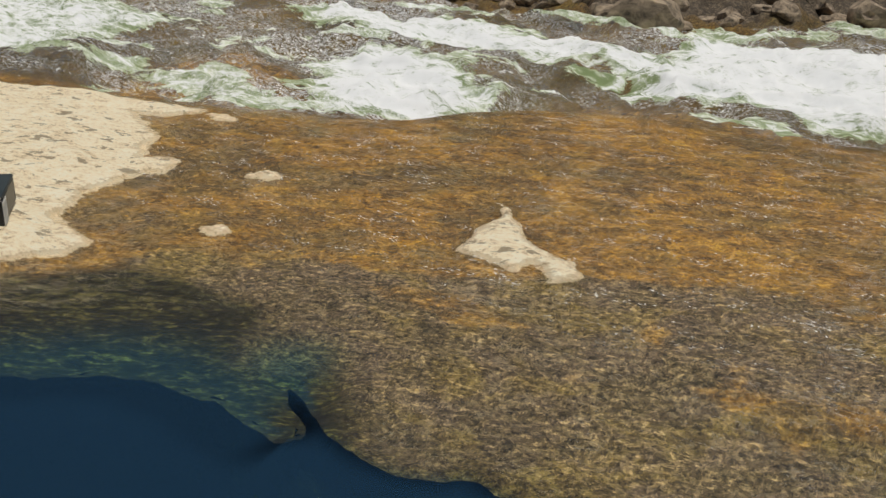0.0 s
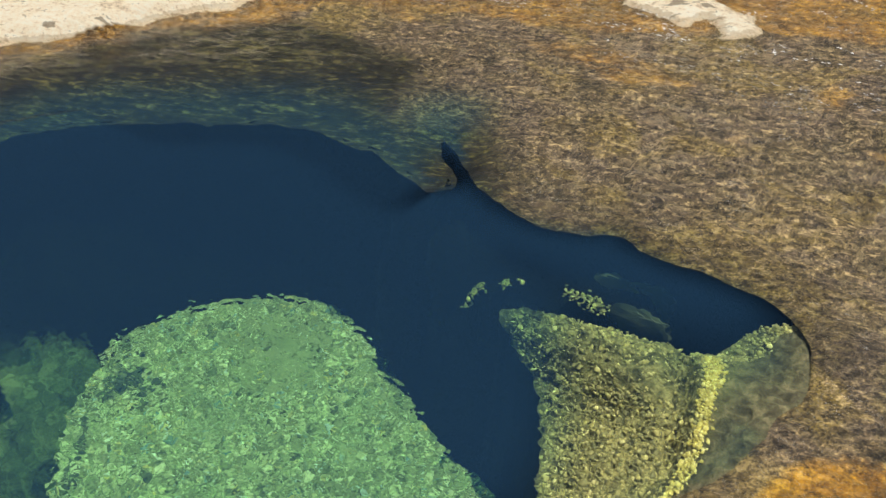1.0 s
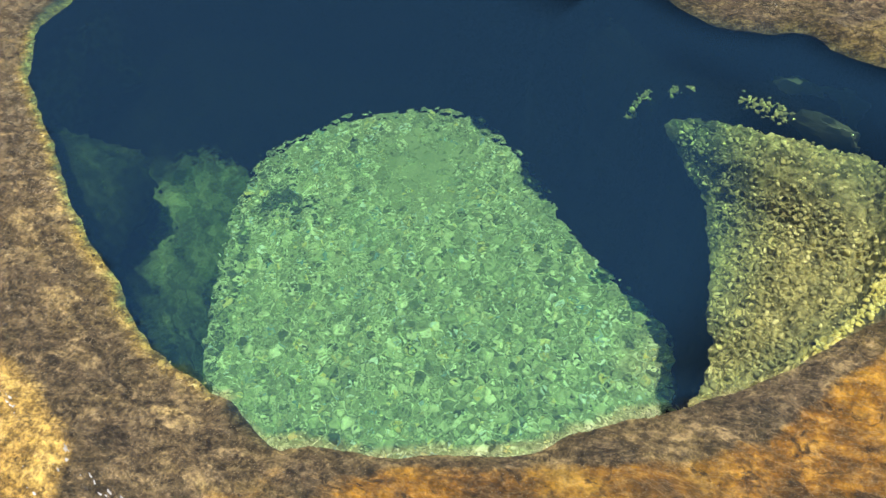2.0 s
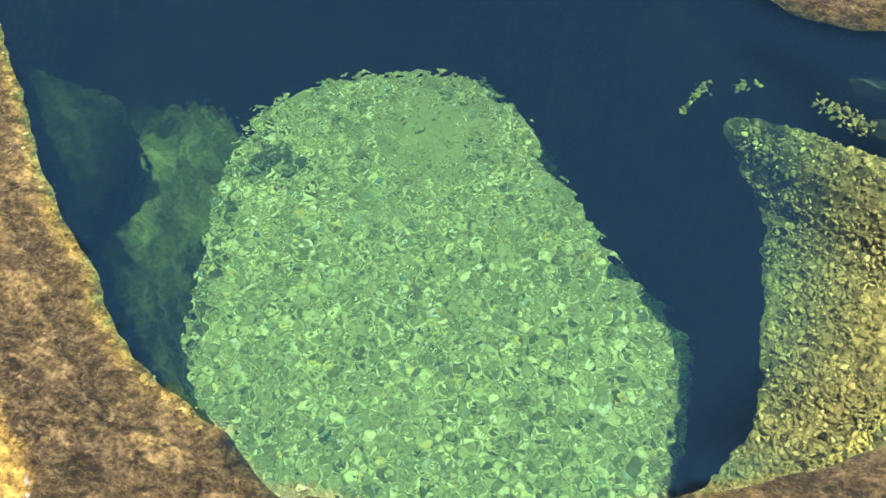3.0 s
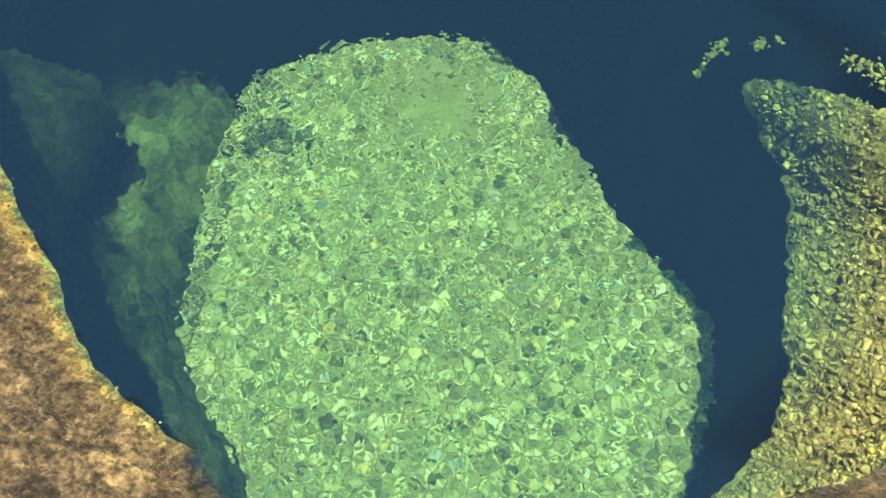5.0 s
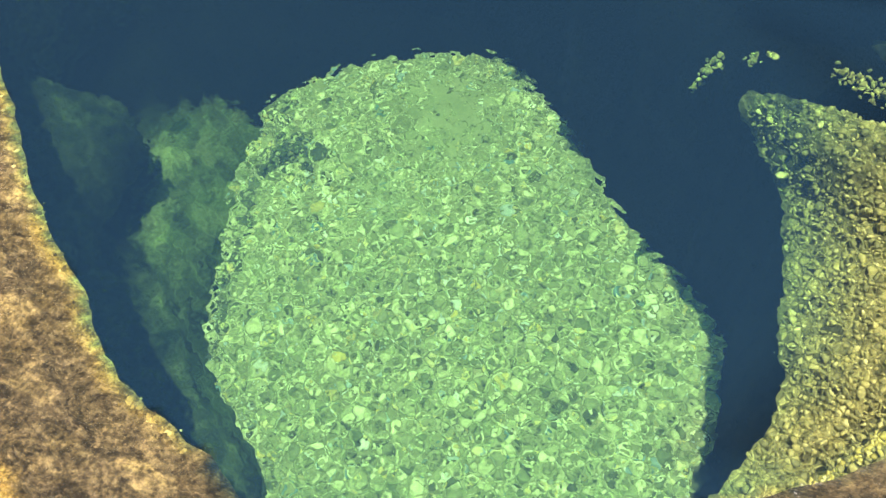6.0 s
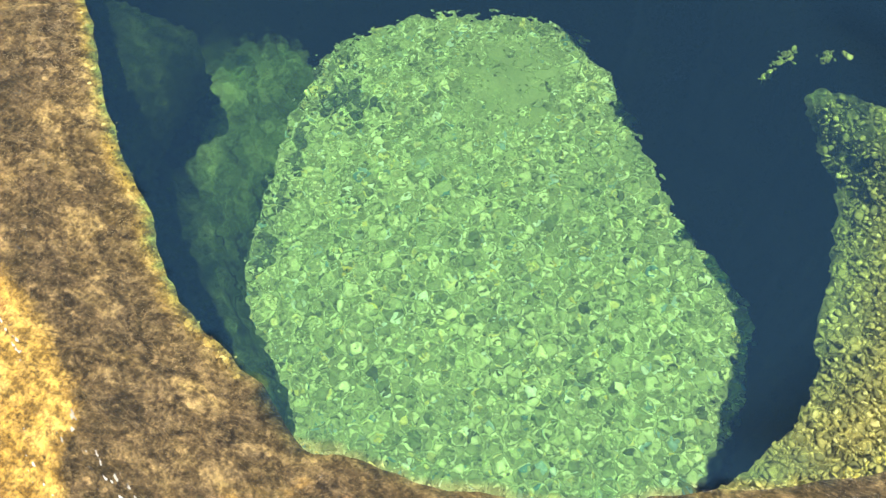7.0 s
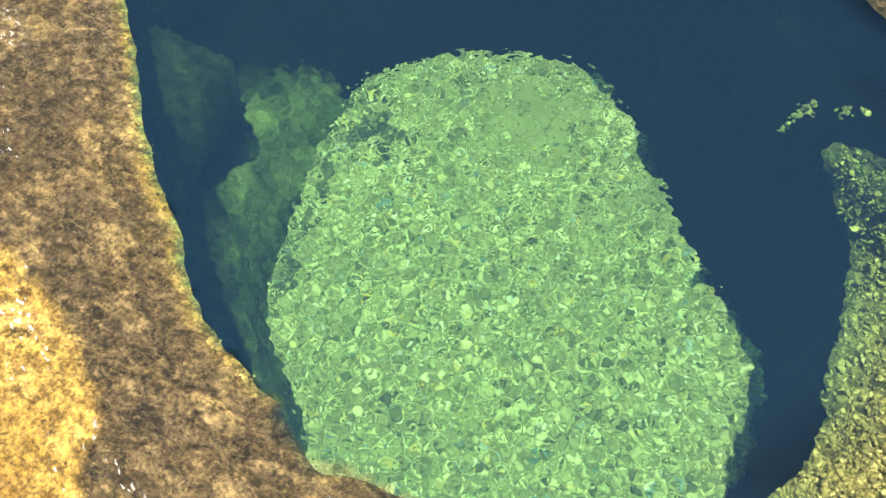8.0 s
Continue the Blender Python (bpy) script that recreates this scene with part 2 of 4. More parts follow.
def rock_material():
    """Granite slab: dry and pale, or wet under orange and olive algae."""
    m, nt, ln = material("slab_rock")
    p = nt["Principled BSDF"]
    v = coords(nt, ln)
    wide = noise_tex(nt, ln, v, .75, 5, .58, .4)
    big = noise_tex(nt, ln, grain(nt, ln, (1.0, 1.4, 1.0)), 1.6, 6, .62, .5)
    patch = noise_tex(nt, ln, grain(nt, ln, (1.0, 1.7, 1.0)), 3.4, 6, .62, .8)
    mid = noise_tex(nt, ln, grain(nt, ln, (1.0, 1.5, 1.0)), 7.0, 8, .68, .5)
    spot = noise_tex(nt, ln, grain(nt, ln, (1.0, 1.3, 1.0)), 30, 5, .62, .3)
    pits = noise_tex(nt, ln, grain(nt, ln, (1.0, 1.8, 1.0)), 17, 6, .66, .8)
    lines = noise_tex(nt, ln, grain(nt, ln, (1.0, 3.0, 1.0)), 5.5, 7, .66, 1.0)
    fine = noise_tex(nt, ln, v, 110, 4, .7)
    wetmix = total(nt, ln, (big, .18), (patch, .27), (mid, .23), (spot, .12), (lines, .12), (fine, .08))
    drymix = total(nt, ln, (mid, .38), (spot, .36), (fine, .26))
    flecks = ramp(nt, ln, total(nt, ln, (spot, .55), (mid, .30), (lines, .15)), [(.572, 0.0), (.592, .72)])
    holes = ramp(nt, ln, pits, [(.36, .75), (.41, 0.0)])
    marks = ramp(nt, ln, noise_tex(nt, ln, grain(nt, ln, (1.0, 1.5, 1.0)), 6.5, 6, .60, .3), [(.385, .8), (.402, 0.0)])
    ribs = ramp(nt, ln, lines, [(.475, 0.0), (.50, .55), (.525, 0.0)])
    strands = noise_tex(nt, ln, grain(nt, ln, (1.0, 2.6, 1.0)), 8.5, 5, .60, 1.6)
    ribs = maths(nt, ln, "MAXIMUM", ribs, ramp(nt, ln, strands, [(.484, 0.0), (.497, .85), (.503, .85), (.516, 0.0)]))
    threads = noise_tex(nt, ln, grain(nt, ln, (1.0, 2.6, 1.0)), 11, 4, .6, 1.8)
    ribs = maths(nt, ln, "MAXIMUM", ribs, ramp(nt, ln, threads, [(.478, 0.0), (.492, .95), (.508, .95), (.522, 0.0)]))
    cracks = ramp(nt, ln, noise_tex(nt, ln, grain(nt, ln, (1.0, 1.3, 1.0)), 1.9, 5, .58, .5), [(.490, 0.0), (.499, .5), (.501, .5), (.510, 0.0)])
    dry = ramp(nt, ln, drymix, [(.37, (.22, .155, .09)), (.43, (.74, .57, .36)), (.48, (.97, .81, .54)), (.58, (1.0, .92, .70))])
    dry = mixed(nt, ln, ramp(nt, ln, pits, [(.34, .7), (.37, 0.0)]), dry, (.24, .18, .11))
    dry = mixed(nt, ln, marks, dry, (.27, .21, .13))
    soft = total(nt, ln, (big, .22), (patch, .36), (mid, .28), (spot, .14))
    orange = ramp(nt, ln, soft, [(.37, (0.025, 0.014, 0.002)), (.44, (0.100, 0.046, 0.003)), (.49, (0.227, 0.106, 0.005)), (.54, (0.410, 0.209, 0.009)), (.61, (0.691, 0.407, 0.031))])
    deep = ramp(nt, ln, soft, [(.38, (0.014, 0.010, 0.002)), (.46, (0.045, 0.027, 0.005)), (.53, (0.104, 0.063, 0.011)), (.61, (0.234, 0.147, 0.031))])
    orange = mixed(nt, ln, ramp(nt, ln, total(nt, ln, (wide, .5), (big, .5)), [(.47, 0.0), (.56, .9)]), orange, deep)
    gold = ramp(nt, ln, wetmix, [(.37, (.15, .082, .014)), (.44, (.34, .205, .040)), (.50, (.54, .36, .085)), (.58, (.80, .60, .22))])
    brown = ramp(nt, ln, wetmix, [(.375, (0.009, 0.008, 0.004)), (.44, (0.041, 0.031, 0.014)), (.495, (0.093, 0.067, 0.030)), (.55, (0.170, 0.122, 0.052)), (.61, (0.301, 0.220, 0.095))])
    mauve = ramp(nt, ln, wetmix, [(.38, (0.013, 0.009, 0.008)), (.48, (0.060, 0.043, 0.033)), (.55, (0.118, 0.085, 0.065)), (.62, (0.216, 0.164, 0.118))])
    moss = ramp(nt, ln, wetmix, [(.38, (0.009, 0.006, 0.002)), (.48, (0.088, 0.060, 0.008)), (.56, (0.224, 0.159, 0.020))])
    place = nt.new("ShaderNodeSeparateXYZ")
    ln.new(v, place.inputs[0])
    yonder = ramp(nt, ln, maths(nt, ln, "MULTIPLY", place.outputs[1], .2), [(.28, .30), (.46, 1.0)])
    brown = mixed(nt, ln, maths(nt, ln, "MULTIPLY", yonder, ramp(nt, ln, patch, [(.44, 0.0), (.52, .85)])), brown, mauve)
    brown = mixed(nt, ln, maths(nt, ln, "MULTIPLY", yonder, ramp(nt, ln, big, [(.52, 0.0), (.58, .75)])), brown, moss)
    # pale yellow film in soft patches, and gold crust with dark creases along the pool's near edge
    film = ramp(nt, ln, total(nt, ln, (patch, .6), (mid, .4)), [(.515, 0.0), (.585, .42)])
    film = maths(nt, ln, "MULTIPLY", film, maths(nt, ln, "SUBTRACT", 1.15, yonder))
    brown = mixed(nt, ln, film, brown, ramp(nt, ln, wetmix, [(.40, (.13, .085, .030)), (.5, (.33, .23, .085)), (.6, (.62, .47, .20))]))
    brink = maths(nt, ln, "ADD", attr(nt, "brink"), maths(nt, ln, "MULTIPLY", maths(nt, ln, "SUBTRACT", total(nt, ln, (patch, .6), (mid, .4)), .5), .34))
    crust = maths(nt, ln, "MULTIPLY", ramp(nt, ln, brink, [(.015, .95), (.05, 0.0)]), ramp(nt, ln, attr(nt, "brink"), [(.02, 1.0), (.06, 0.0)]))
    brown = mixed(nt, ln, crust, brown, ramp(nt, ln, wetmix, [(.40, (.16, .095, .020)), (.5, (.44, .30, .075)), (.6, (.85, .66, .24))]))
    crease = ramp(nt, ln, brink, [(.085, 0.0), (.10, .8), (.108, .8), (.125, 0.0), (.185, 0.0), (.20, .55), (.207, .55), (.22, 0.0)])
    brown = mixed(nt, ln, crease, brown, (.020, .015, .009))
    olive = ramp(nt, ln, total(nt, ln, (wetmix, .45), (noise_tex(nt, ln, grain(nt, ln, (1.0, 3.6, 1.0)), 8, 7, .68, .9), .55)), [(.42, (.002, .002, .001)), (.485, (.010, .010, .003)), (.53, (.038, .033, .008)), (.58, (.13, .11, .028))])

    def cover(name, grain=1.6, low=.36, high=.64):
        """A stain whose edge breaks up with the rock's texture."""
        a = maths(nt, ln, "ADD", attr(nt, name), maths(nt, ln, "MULTIPLY", maths(nt, ln, "SUBTRACT", total(nt, ln, (patch, .5), (mid, .5)), .5), grain))
        return ramp(nt, ln, a, [(low, 0.0), (high, 1.0)])

    wet = mixed(nt, ln, cover("algae"), brown, orange)
    wet = mixed(nt, ln, cover("gold", 2.4, .30, .75), wet, gold)
    tan = mixed(nt, ln, cover("gold", 2.4, .30, .75), mixed(nt, ln, cover("algae"), (.42, .30, .14), (.58, .33, .06)), (.80, .50, .10))
    wet = mixed(nt, ln, maths(nt, ln, "MULTIPLY", flecks, ramp(nt, ln, yonder, [(.3, .45), (1.0, 1.0)])), wet, tan)
    ribs = maths(nt, ln, "MULTIPLY", ribs, ramp(nt, ln, maths(nt, ln, "MULTIPLY", place.outputs[1], .2), [(.40, .40), (.52, 1.0)]))
    wet = mixed(nt, ln, ribs, wet, mixed(nt, ln, .72, wet, (.46, .34, .18)))
    wet = mixed(nt, ln, cover("olive", 1.5, .12, .95), wet, olive)
    wet = mixed(nt, ln, holes, wet, (.012, .009, .006))
    wet = mixed(nt, ln, cracks, wet, (.012, .009, .006))
    wet = mixed(nt, ln, maths(nt, ln, "MULTIPLY", ramp(nt, ln, yonder, [(.3, .72), (1.0, 1.0)]), maths(nt, ln, "SUBTRACT", .88, maths(nt, ln, "MULTIPLY", cover("algae"), .35))), wet, ramp(nt, ln, total(nt, ln, (fine, .5), (spot, .5)), [(.42, .06), (.58, .94)]), "OVERLAY")
    height = nt.new("ShaderNodeSeparateXYZ")
    geo = nt.new("ShaderNodeNewGeometry")
    ln.new(geo.outputs["Position"], height.inputs[0])
    level = maths(nt, ln, "ADD", height.outputs[2], maths(nt, ln, "MULTIPLY", maths(nt, ln, "SUBTRACT", spot, .5), .035))
    above = ramp(nt, ln, maths(nt, ln, "MULTIPLY_ADD", level, 20.0), [(.22, 0.0), (.29, 1.0)])
    dryness = maths(nt, ln, "MULTIPLY", above, attr(nt, "dry"))
    damp = mixed(nt, ln, ramp(nt, ln, maths(nt, ln, "MULTIPLY", level, 20.0), [(.27, .40), (.31, 0.0)]), dry, (.42, .31, .17))
    col = mixed(nt, ln, dryness, wet, damp)
    bank = ramp(nt, ln, drymix, [(.38, (.015, .012, .009)), (.5, (.08, .058, .035)), (.6, (.30, .23, .15))])
    # dark woods on the unseen slope, added to darken the water's reflections
    woods = ramp(nt, ln, big, [(.4, (.012, .018, .008)), (.6, (.05, .07, .025))])
    bank = mixed(nt, ln, attr(nt, "unseen_hill"), bank, woods)
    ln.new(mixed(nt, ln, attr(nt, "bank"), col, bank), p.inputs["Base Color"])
    p.inputs["Roughness"].default_value = .8
    ln.new(bumped(nt, ln, total(nt, ln, (mid, .4), (pits, .4), (fine, .2)), .9, .03), p.inputs["Normal"])
    return m


def wall_material():
    """Rock of the pool below water: olive and grey-green algae where painted lit, near-black for shade."""
    m, nt, ln = material("pool_rock")
    p = nt["Principled BSDF"]
    v = coords(nt, ln, (1, 1, .6))
    mid, fine = noise_tex(nt, ln, v, 7, 7, .66, .25), noise_tex(nt, ln, v, 34, 5, .7)
    # near-black copy stands in for shade, the green copy for the sunlit face
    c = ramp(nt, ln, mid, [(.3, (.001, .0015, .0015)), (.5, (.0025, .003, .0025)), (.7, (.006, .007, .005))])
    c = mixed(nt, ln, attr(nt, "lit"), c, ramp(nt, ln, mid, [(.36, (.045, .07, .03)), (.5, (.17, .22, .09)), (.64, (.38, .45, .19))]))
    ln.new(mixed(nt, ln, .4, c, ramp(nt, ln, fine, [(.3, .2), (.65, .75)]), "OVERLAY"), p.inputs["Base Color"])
    p.inputs["Roughness"].default_value = .9
    p.inputs["Specular IOR Level"].default_value = .04
    ln.new(bumped(nt, ln, mixed(nt, ln, .5, mid, fine), .8, .04), p.inputs["Normal"])
    return m


def ledge_material():
    """Yellow-green algae in small tufts on the ledge."""
    m, nt, ln = material("ledge_algae")
    p = nt["Principled BSDF"]
    v = coords(nt, ln)
    big, mid, fine = noise_tex(nt, ln, v, 3, 5, .6, .6), noise_tex(nt, ln, v, 26, 4, .6, .5), noise_tex(nt, ln, v, 90, 4, .7)
    c = ramp(nt, ln, mid, [(.36, (.14, .135, .055)), (.47, (.32, .295, .11)), (.56, (.54, .48, .165)), (.68, (.80, .71, .28))])
    c = mixed(nt, ln, ramp(nt, ln, big, [(.4, 0.0), (.65, .7)]), c, ramp(nt, ln, mid, [(.3, (.05, .06, .03)), (.7, (.30, .30, .13))]))
    place = nt.new("ShaderNodeSeparateXYZ")
    ln.new(v, place.inputs[0])
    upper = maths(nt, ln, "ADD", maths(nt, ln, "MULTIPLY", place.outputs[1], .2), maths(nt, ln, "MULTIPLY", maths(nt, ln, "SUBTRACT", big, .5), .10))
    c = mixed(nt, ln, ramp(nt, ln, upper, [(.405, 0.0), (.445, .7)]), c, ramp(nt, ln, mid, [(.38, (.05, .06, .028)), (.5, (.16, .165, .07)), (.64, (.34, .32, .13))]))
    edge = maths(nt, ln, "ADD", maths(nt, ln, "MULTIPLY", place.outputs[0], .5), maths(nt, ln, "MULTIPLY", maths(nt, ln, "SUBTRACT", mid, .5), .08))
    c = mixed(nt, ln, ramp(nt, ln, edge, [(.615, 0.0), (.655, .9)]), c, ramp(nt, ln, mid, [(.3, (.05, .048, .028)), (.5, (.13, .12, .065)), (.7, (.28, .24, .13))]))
    ln.new(mixed(nt, ln, .3, c, ramp(nt, ln, fine, [(.3, .25), (.65, .75)]), "OVERLAY"), p.inputs["Base Color"])
    p.inputs["Roughness"].default_value = .85
    ln.new(bumped(nt, ln, mixed(nt, ln, .3, mid, fine), 1.0, .03), p.inputs["Normal"])
    return m


def gravel_material(name, stops, under):
    """Small stones, each of its own tone."""
    m, nt, ln = material(name)
    p = nt["Principled BSDF"]
    geo = nt.new("ShaderNodeNewGeometry")
    tone = geo.outputs["Random Per Island"]
    c = ramp(nt, ln, tone, stops)
    big = noise_tex(nt, ln, coords(nt, ln), 2.4, 5, .6, .5)
    c = mixed(nt, ln, ramp(nt, ln, big, [(.36, .4), (.46, 0.0)]), c, under)
    fine = noise_tex(nt, ln, coords(nt, ln), 120, 4, .7)
    ln.new(mixed(nt, ln, .4, c, ramp(nt, ln, fine, [(.3, .25), (.65, .75)]), "OVERLAY"), p.inputs["Base Color"])
    p.inputs["Roughness"].default_value = .75
    return m


def sand_material():
    m, nt, ln = material("silt")
    p = nt["Principled BSDF"]
    v = coords(nt, ln)
    a, b = noise_tex(nt, ln, v, 7, 6, .65), noise_tex(nt, ln, v, 140, 3, .7)
    # pale silt inside the sunlit outline; near-black outside it is painted shade
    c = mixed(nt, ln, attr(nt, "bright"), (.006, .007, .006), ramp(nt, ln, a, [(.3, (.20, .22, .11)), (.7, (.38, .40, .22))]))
    ln.new(mixed(nt, ln, .4, c, ramp(nt, ln, b, [(.3, .25), (.65, .75)]), "OVERLAY"), p.inputs["Base Color"])
    p.inputs["Roughness"].default_value = .9
    p.inputs["Specular IOR Level"].default_value = .04
    return m


def water_material():
    """Clear water: refracting, tinted and slightly milky with depth, foam where it breaks."""
    m, nt, ln = material("clear_water")
    out = nt["Material Output"]
    nt.remove(nt["Principled BSDF"])
    v = coords(nt, ln)
    stream = coords(nt, ln, (1.0, 2.4, 1.0), -.6)
    depth, calm, foam = attr(nt, "depth"), attr(nt, "calm"), attr(nt, "foam")
    ripple = total(nt, ln, (noise_tex(nt, ln, v, 42, .6, .5, .0), .50), (noise_tex(nt, ln, coords(nt, ln, (1, 1.3, 1), .5), 16, 1, .5, .2), .8))
    wave = noise_tex(nt, ln, stream, 17, 4, .6, .8)
    b1 = nt.new("ShaderNodeBump")
    b1.inputs["Distance"].default_value = .0018
    ln.new(ripple, b1.inputs["Height"])
    b1.inputs["Strength"].default_value = 1.0
    b2 = nt.new("ShaderNodeBump")
    b2.inputs["Distance"].default_value = .045
    ln.new(wave, b2.inputs["Height"])
    ln.new(maths(nt, ln, "SUBTRACT", 1.0, calm), b2.inputs["Strength"])
    ln.new(b1.outputs[0], b2.inputs["Normal"])
    n = b2.outputs[0]
    b3 = nt.new("ShaderNodeBump")
    b3.inputs["Distance"].default_value = .03
    ln.new(noise_tex(nt, ln, stream, 10, 3, .5, .5), b3.inputs["Height"])
    ln.new(maths(nt, ln, "MULTIPLY", maths(nt, ln, "SUBTRACT", 1.0, calm), .35), b3.inputs["Strength"])
    ln.new(b1.outputs[0], b3.inputs["Normal"])
    clear = nt.new("ShaderNodeBsdfRefraction")
    clear.inputs["IOR"].default_value, clear.inputs["Roughness"].default_value = 1.33, 0.0
    tint = ramp(nt, ln, maths(nt, ln, "MULTIPLY", depth, .5), [(0, (1, 1, 1)), (.2, (.90, .96, .82)), (.9, (.52, .92, .50))])
    ln.new(tint, clear.inputs["Color"])
    ln.new(b3.outputs[0], clear.inputs["Normal"])
    milk = nt.new("ShaderNodeBsdfDiffuse")
    milk.inputs["Color"].default_value = (.056, .180, .350, 1)
    body = nt.new("ShaderNodeMixShader")
    ln.new(ramp(nt, ln, maths(nt, ln, "MULTIPLY", depth, .5), [(0, 0.0), (.9, .178)]), body.inputs[0])
    ln.new(clear.outputs[0], body.inputs[1])
    ln.new(milk.outputs[0], body.inputs[2])
    gloss = nt.new("ShaderNodeBsdfGlossy")
    gloss.inputs["Roughness"].default_value = .08
    ln.new(n, gloss.inputs["Normal"])
    fres = nt.new("ShaderNodeFresnel")
    fres.inputs["IOR"].default_value = 1.33
    ln.new(n, fres.inputs["Normal"])
    top = nt.new("ShaderNodeMixShader")
    ln.new(fres.outputs[0], top.inputs[0])
    ln.new(body.outputs[0], top.inputs[1])
    ln.new(gloss.outputs[0], top.inputs[2])
    white = nt.new("ShaderNodeBsdfDiffuse")
    white.inputs["Color"].default_value = (.97, .98, .97, 1)
    lace = noise_tex(nt, ln, stream, 6.5, 10, .78, 1.8)
    billow = noise_tex(nt, ln, stream, 2.2, 8, .7, 1.2)
    b4 = nt.new("ShaderNodeBump")
    b4.inputs["Strength"].default_value, b4.inputs["Distance"].default_value = .4, .06
    ln.new(total(nt, ln, (lace, .5), (billow, .5)), b4.inputs["Height"])
    ln.new(b4.outputs[0], white.inputs["Normal"])
    froth = total(nt, ln, (lace, 2.6), (billow, 3.6), (foam, 1.5))
    cover = ramp(nt, ln, maths(nt, ln, "SUBTRACT", froth, 3.90), [(0, 0.0), (.25, .75), (.6, 1.0)])
    cover = maths(nt, ln, "MULTIPLY", cover, ramp(nt, ln, foam, [(.03, 0.0), (.15, 1.0)]))
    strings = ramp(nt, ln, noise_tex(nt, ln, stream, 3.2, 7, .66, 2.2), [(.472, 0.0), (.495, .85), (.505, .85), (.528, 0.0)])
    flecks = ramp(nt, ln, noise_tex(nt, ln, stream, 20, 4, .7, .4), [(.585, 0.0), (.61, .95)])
    # white dots painted for the sparkle on the rapids, beside the foam flecks
    sparkle = ramp(nt, ln, noise_tex(nt, ln, v, 30, 2, .5), [(.62, 0.0), (.645, 1.0)])
    flecks = maths(nt, ln, "MAXIMUM", flecks, sparkle)
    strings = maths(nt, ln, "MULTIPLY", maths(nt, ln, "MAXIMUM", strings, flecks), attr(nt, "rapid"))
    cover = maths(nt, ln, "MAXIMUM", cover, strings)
    # rows of white dots: sun glints painted on the shallow sheet, some foam
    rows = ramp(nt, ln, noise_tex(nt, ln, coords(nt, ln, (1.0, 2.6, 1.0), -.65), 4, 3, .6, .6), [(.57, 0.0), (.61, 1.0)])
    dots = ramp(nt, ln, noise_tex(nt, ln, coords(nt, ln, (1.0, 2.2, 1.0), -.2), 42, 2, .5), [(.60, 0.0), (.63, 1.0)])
    cover = maths(nt, ln, "MAXIMUM", cover, maths(nt, ln, "MULTIPLY", maths(nt, ln, "MULTIPLY", rows, dots), attr(nt, "glint_rows")))
    green = nt.new("ShaderNodeBsdfDiffuse")
    ln.new(ramp(nt, ln, billow, [(.40, (.26, .34, .16)), (.60, (.74, .82, .56))]), green.inputs["Color"])
    ln.new(b4.outputs[0], green.inputs["Normal"])
    airy = nt.new("ShaderNodeMixShader")
    ln.new(ramp(nt, ln, total(nt, ln, (lace, .7), (foam, 1.0), (billow, .5)), [(.98, 0.0), (1.45, .85)]), airy.inputs[0])
    ln.new(top.outputs[0], airy.inputs[1])
    ln.new(green.outputs[0], airy.inputs[2])
    last = nt.new("ShaderNodeMixShader")
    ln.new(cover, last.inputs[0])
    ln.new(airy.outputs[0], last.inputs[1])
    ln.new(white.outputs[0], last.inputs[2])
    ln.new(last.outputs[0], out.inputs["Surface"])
    return m


def plain_material(name, dark, light, scale, rough=.6, metal=0.0, bump=.2):
    m, nt, ln = material(name)
    p = nt["Principled BSDF"]
    tc = nt.new("ShaderNodeTexCoord")
    a = noise_tex(nt, ln, tc.outputs["Object"], scale, 6, .65, .3)
    ln.new(ramp(nt, ln, a, [(.3, dark), (.7, light)]), p.inputs["Base Color"])
    p.inputs["Roughness"].default_value, p.inputs["Metallic"].default_value = rough, metal
    ln.new(bumped(nt, ln, a, bump, .01), p.inputs["Normal"])
    return m


ROCK, WALL, LEDGE, SILT, WATER = rock_material(), wall_material(), ledge_material(), sand_material(), water_material()
PEBBLE = gravel_material("pebbles", [(0, (.09, .11, .06)), (.12, (.21, .24, .12)), (.36, (.33, .36, .18)), (.58, (.45, .48, .25)), (.78, (.60, .62, .34)), (.90, (.88, .88, .56)), (.945, (.72, .58, .17)), (.97, (.10, .24, .26)), (1, (.95, .95, .78))], (.28, .33, .17))
COBBLE = gravel_material("cobbles", [(0, (.05, .07, .045)), (.6, (.11, .14, .08)), (1, (.22, .25, .14))], (.08, .11, .06))
TUFT = gravel_material("tufts", [(0, (.22, .215, .09)), (.3, (.33, .31, .12)), (.6, (.44, .40, .145)), (.85, (.58, .51, .18)), (1, (.80, .72, .32))], (.16, .16, .08))
STRIP = gravel_material("yellow_tufts", [(0, (.50, .42, .10)), (.6, (.80, .68, .18)), (1, (.96, .86, .34))], (.40, .34, .10))
CRUST = gravel_material("golden_crust", [(0, (.10, .065, .02)), (.4, (.28, .19, .06)), (.75, (.55, .40, .13)), (1, (.90, .72, .34))], (.14, .09, .03))
DULL = gravel_material("dull_algae", [(0, (.07, .08, .045)), (1, (.13, .14, .08))], (.05, .06, .035))
BLACK = plain_material("black_plastic", (.012, .013, .014), (.030, .032, .034), 9, .38, 0, .1)
GREY = plain_material("grey_plastic", (.018, .023, .023), (.060, .072, .070), 5, .34, 0, .08)
PALE = plain_material("pale_trim", (.72, .72, .68), (.9, .9, .86), 30, .5)
BANKROCK = plain_material("bank_rock", (.012, .010, .008), (.62, .48, .33), 2.8, .85, 0, 1.0)
CLOTH = plain_material("dark_cloth", (.028, .028, .030), (.075, .072, .070), 12, .85, 0, .5)
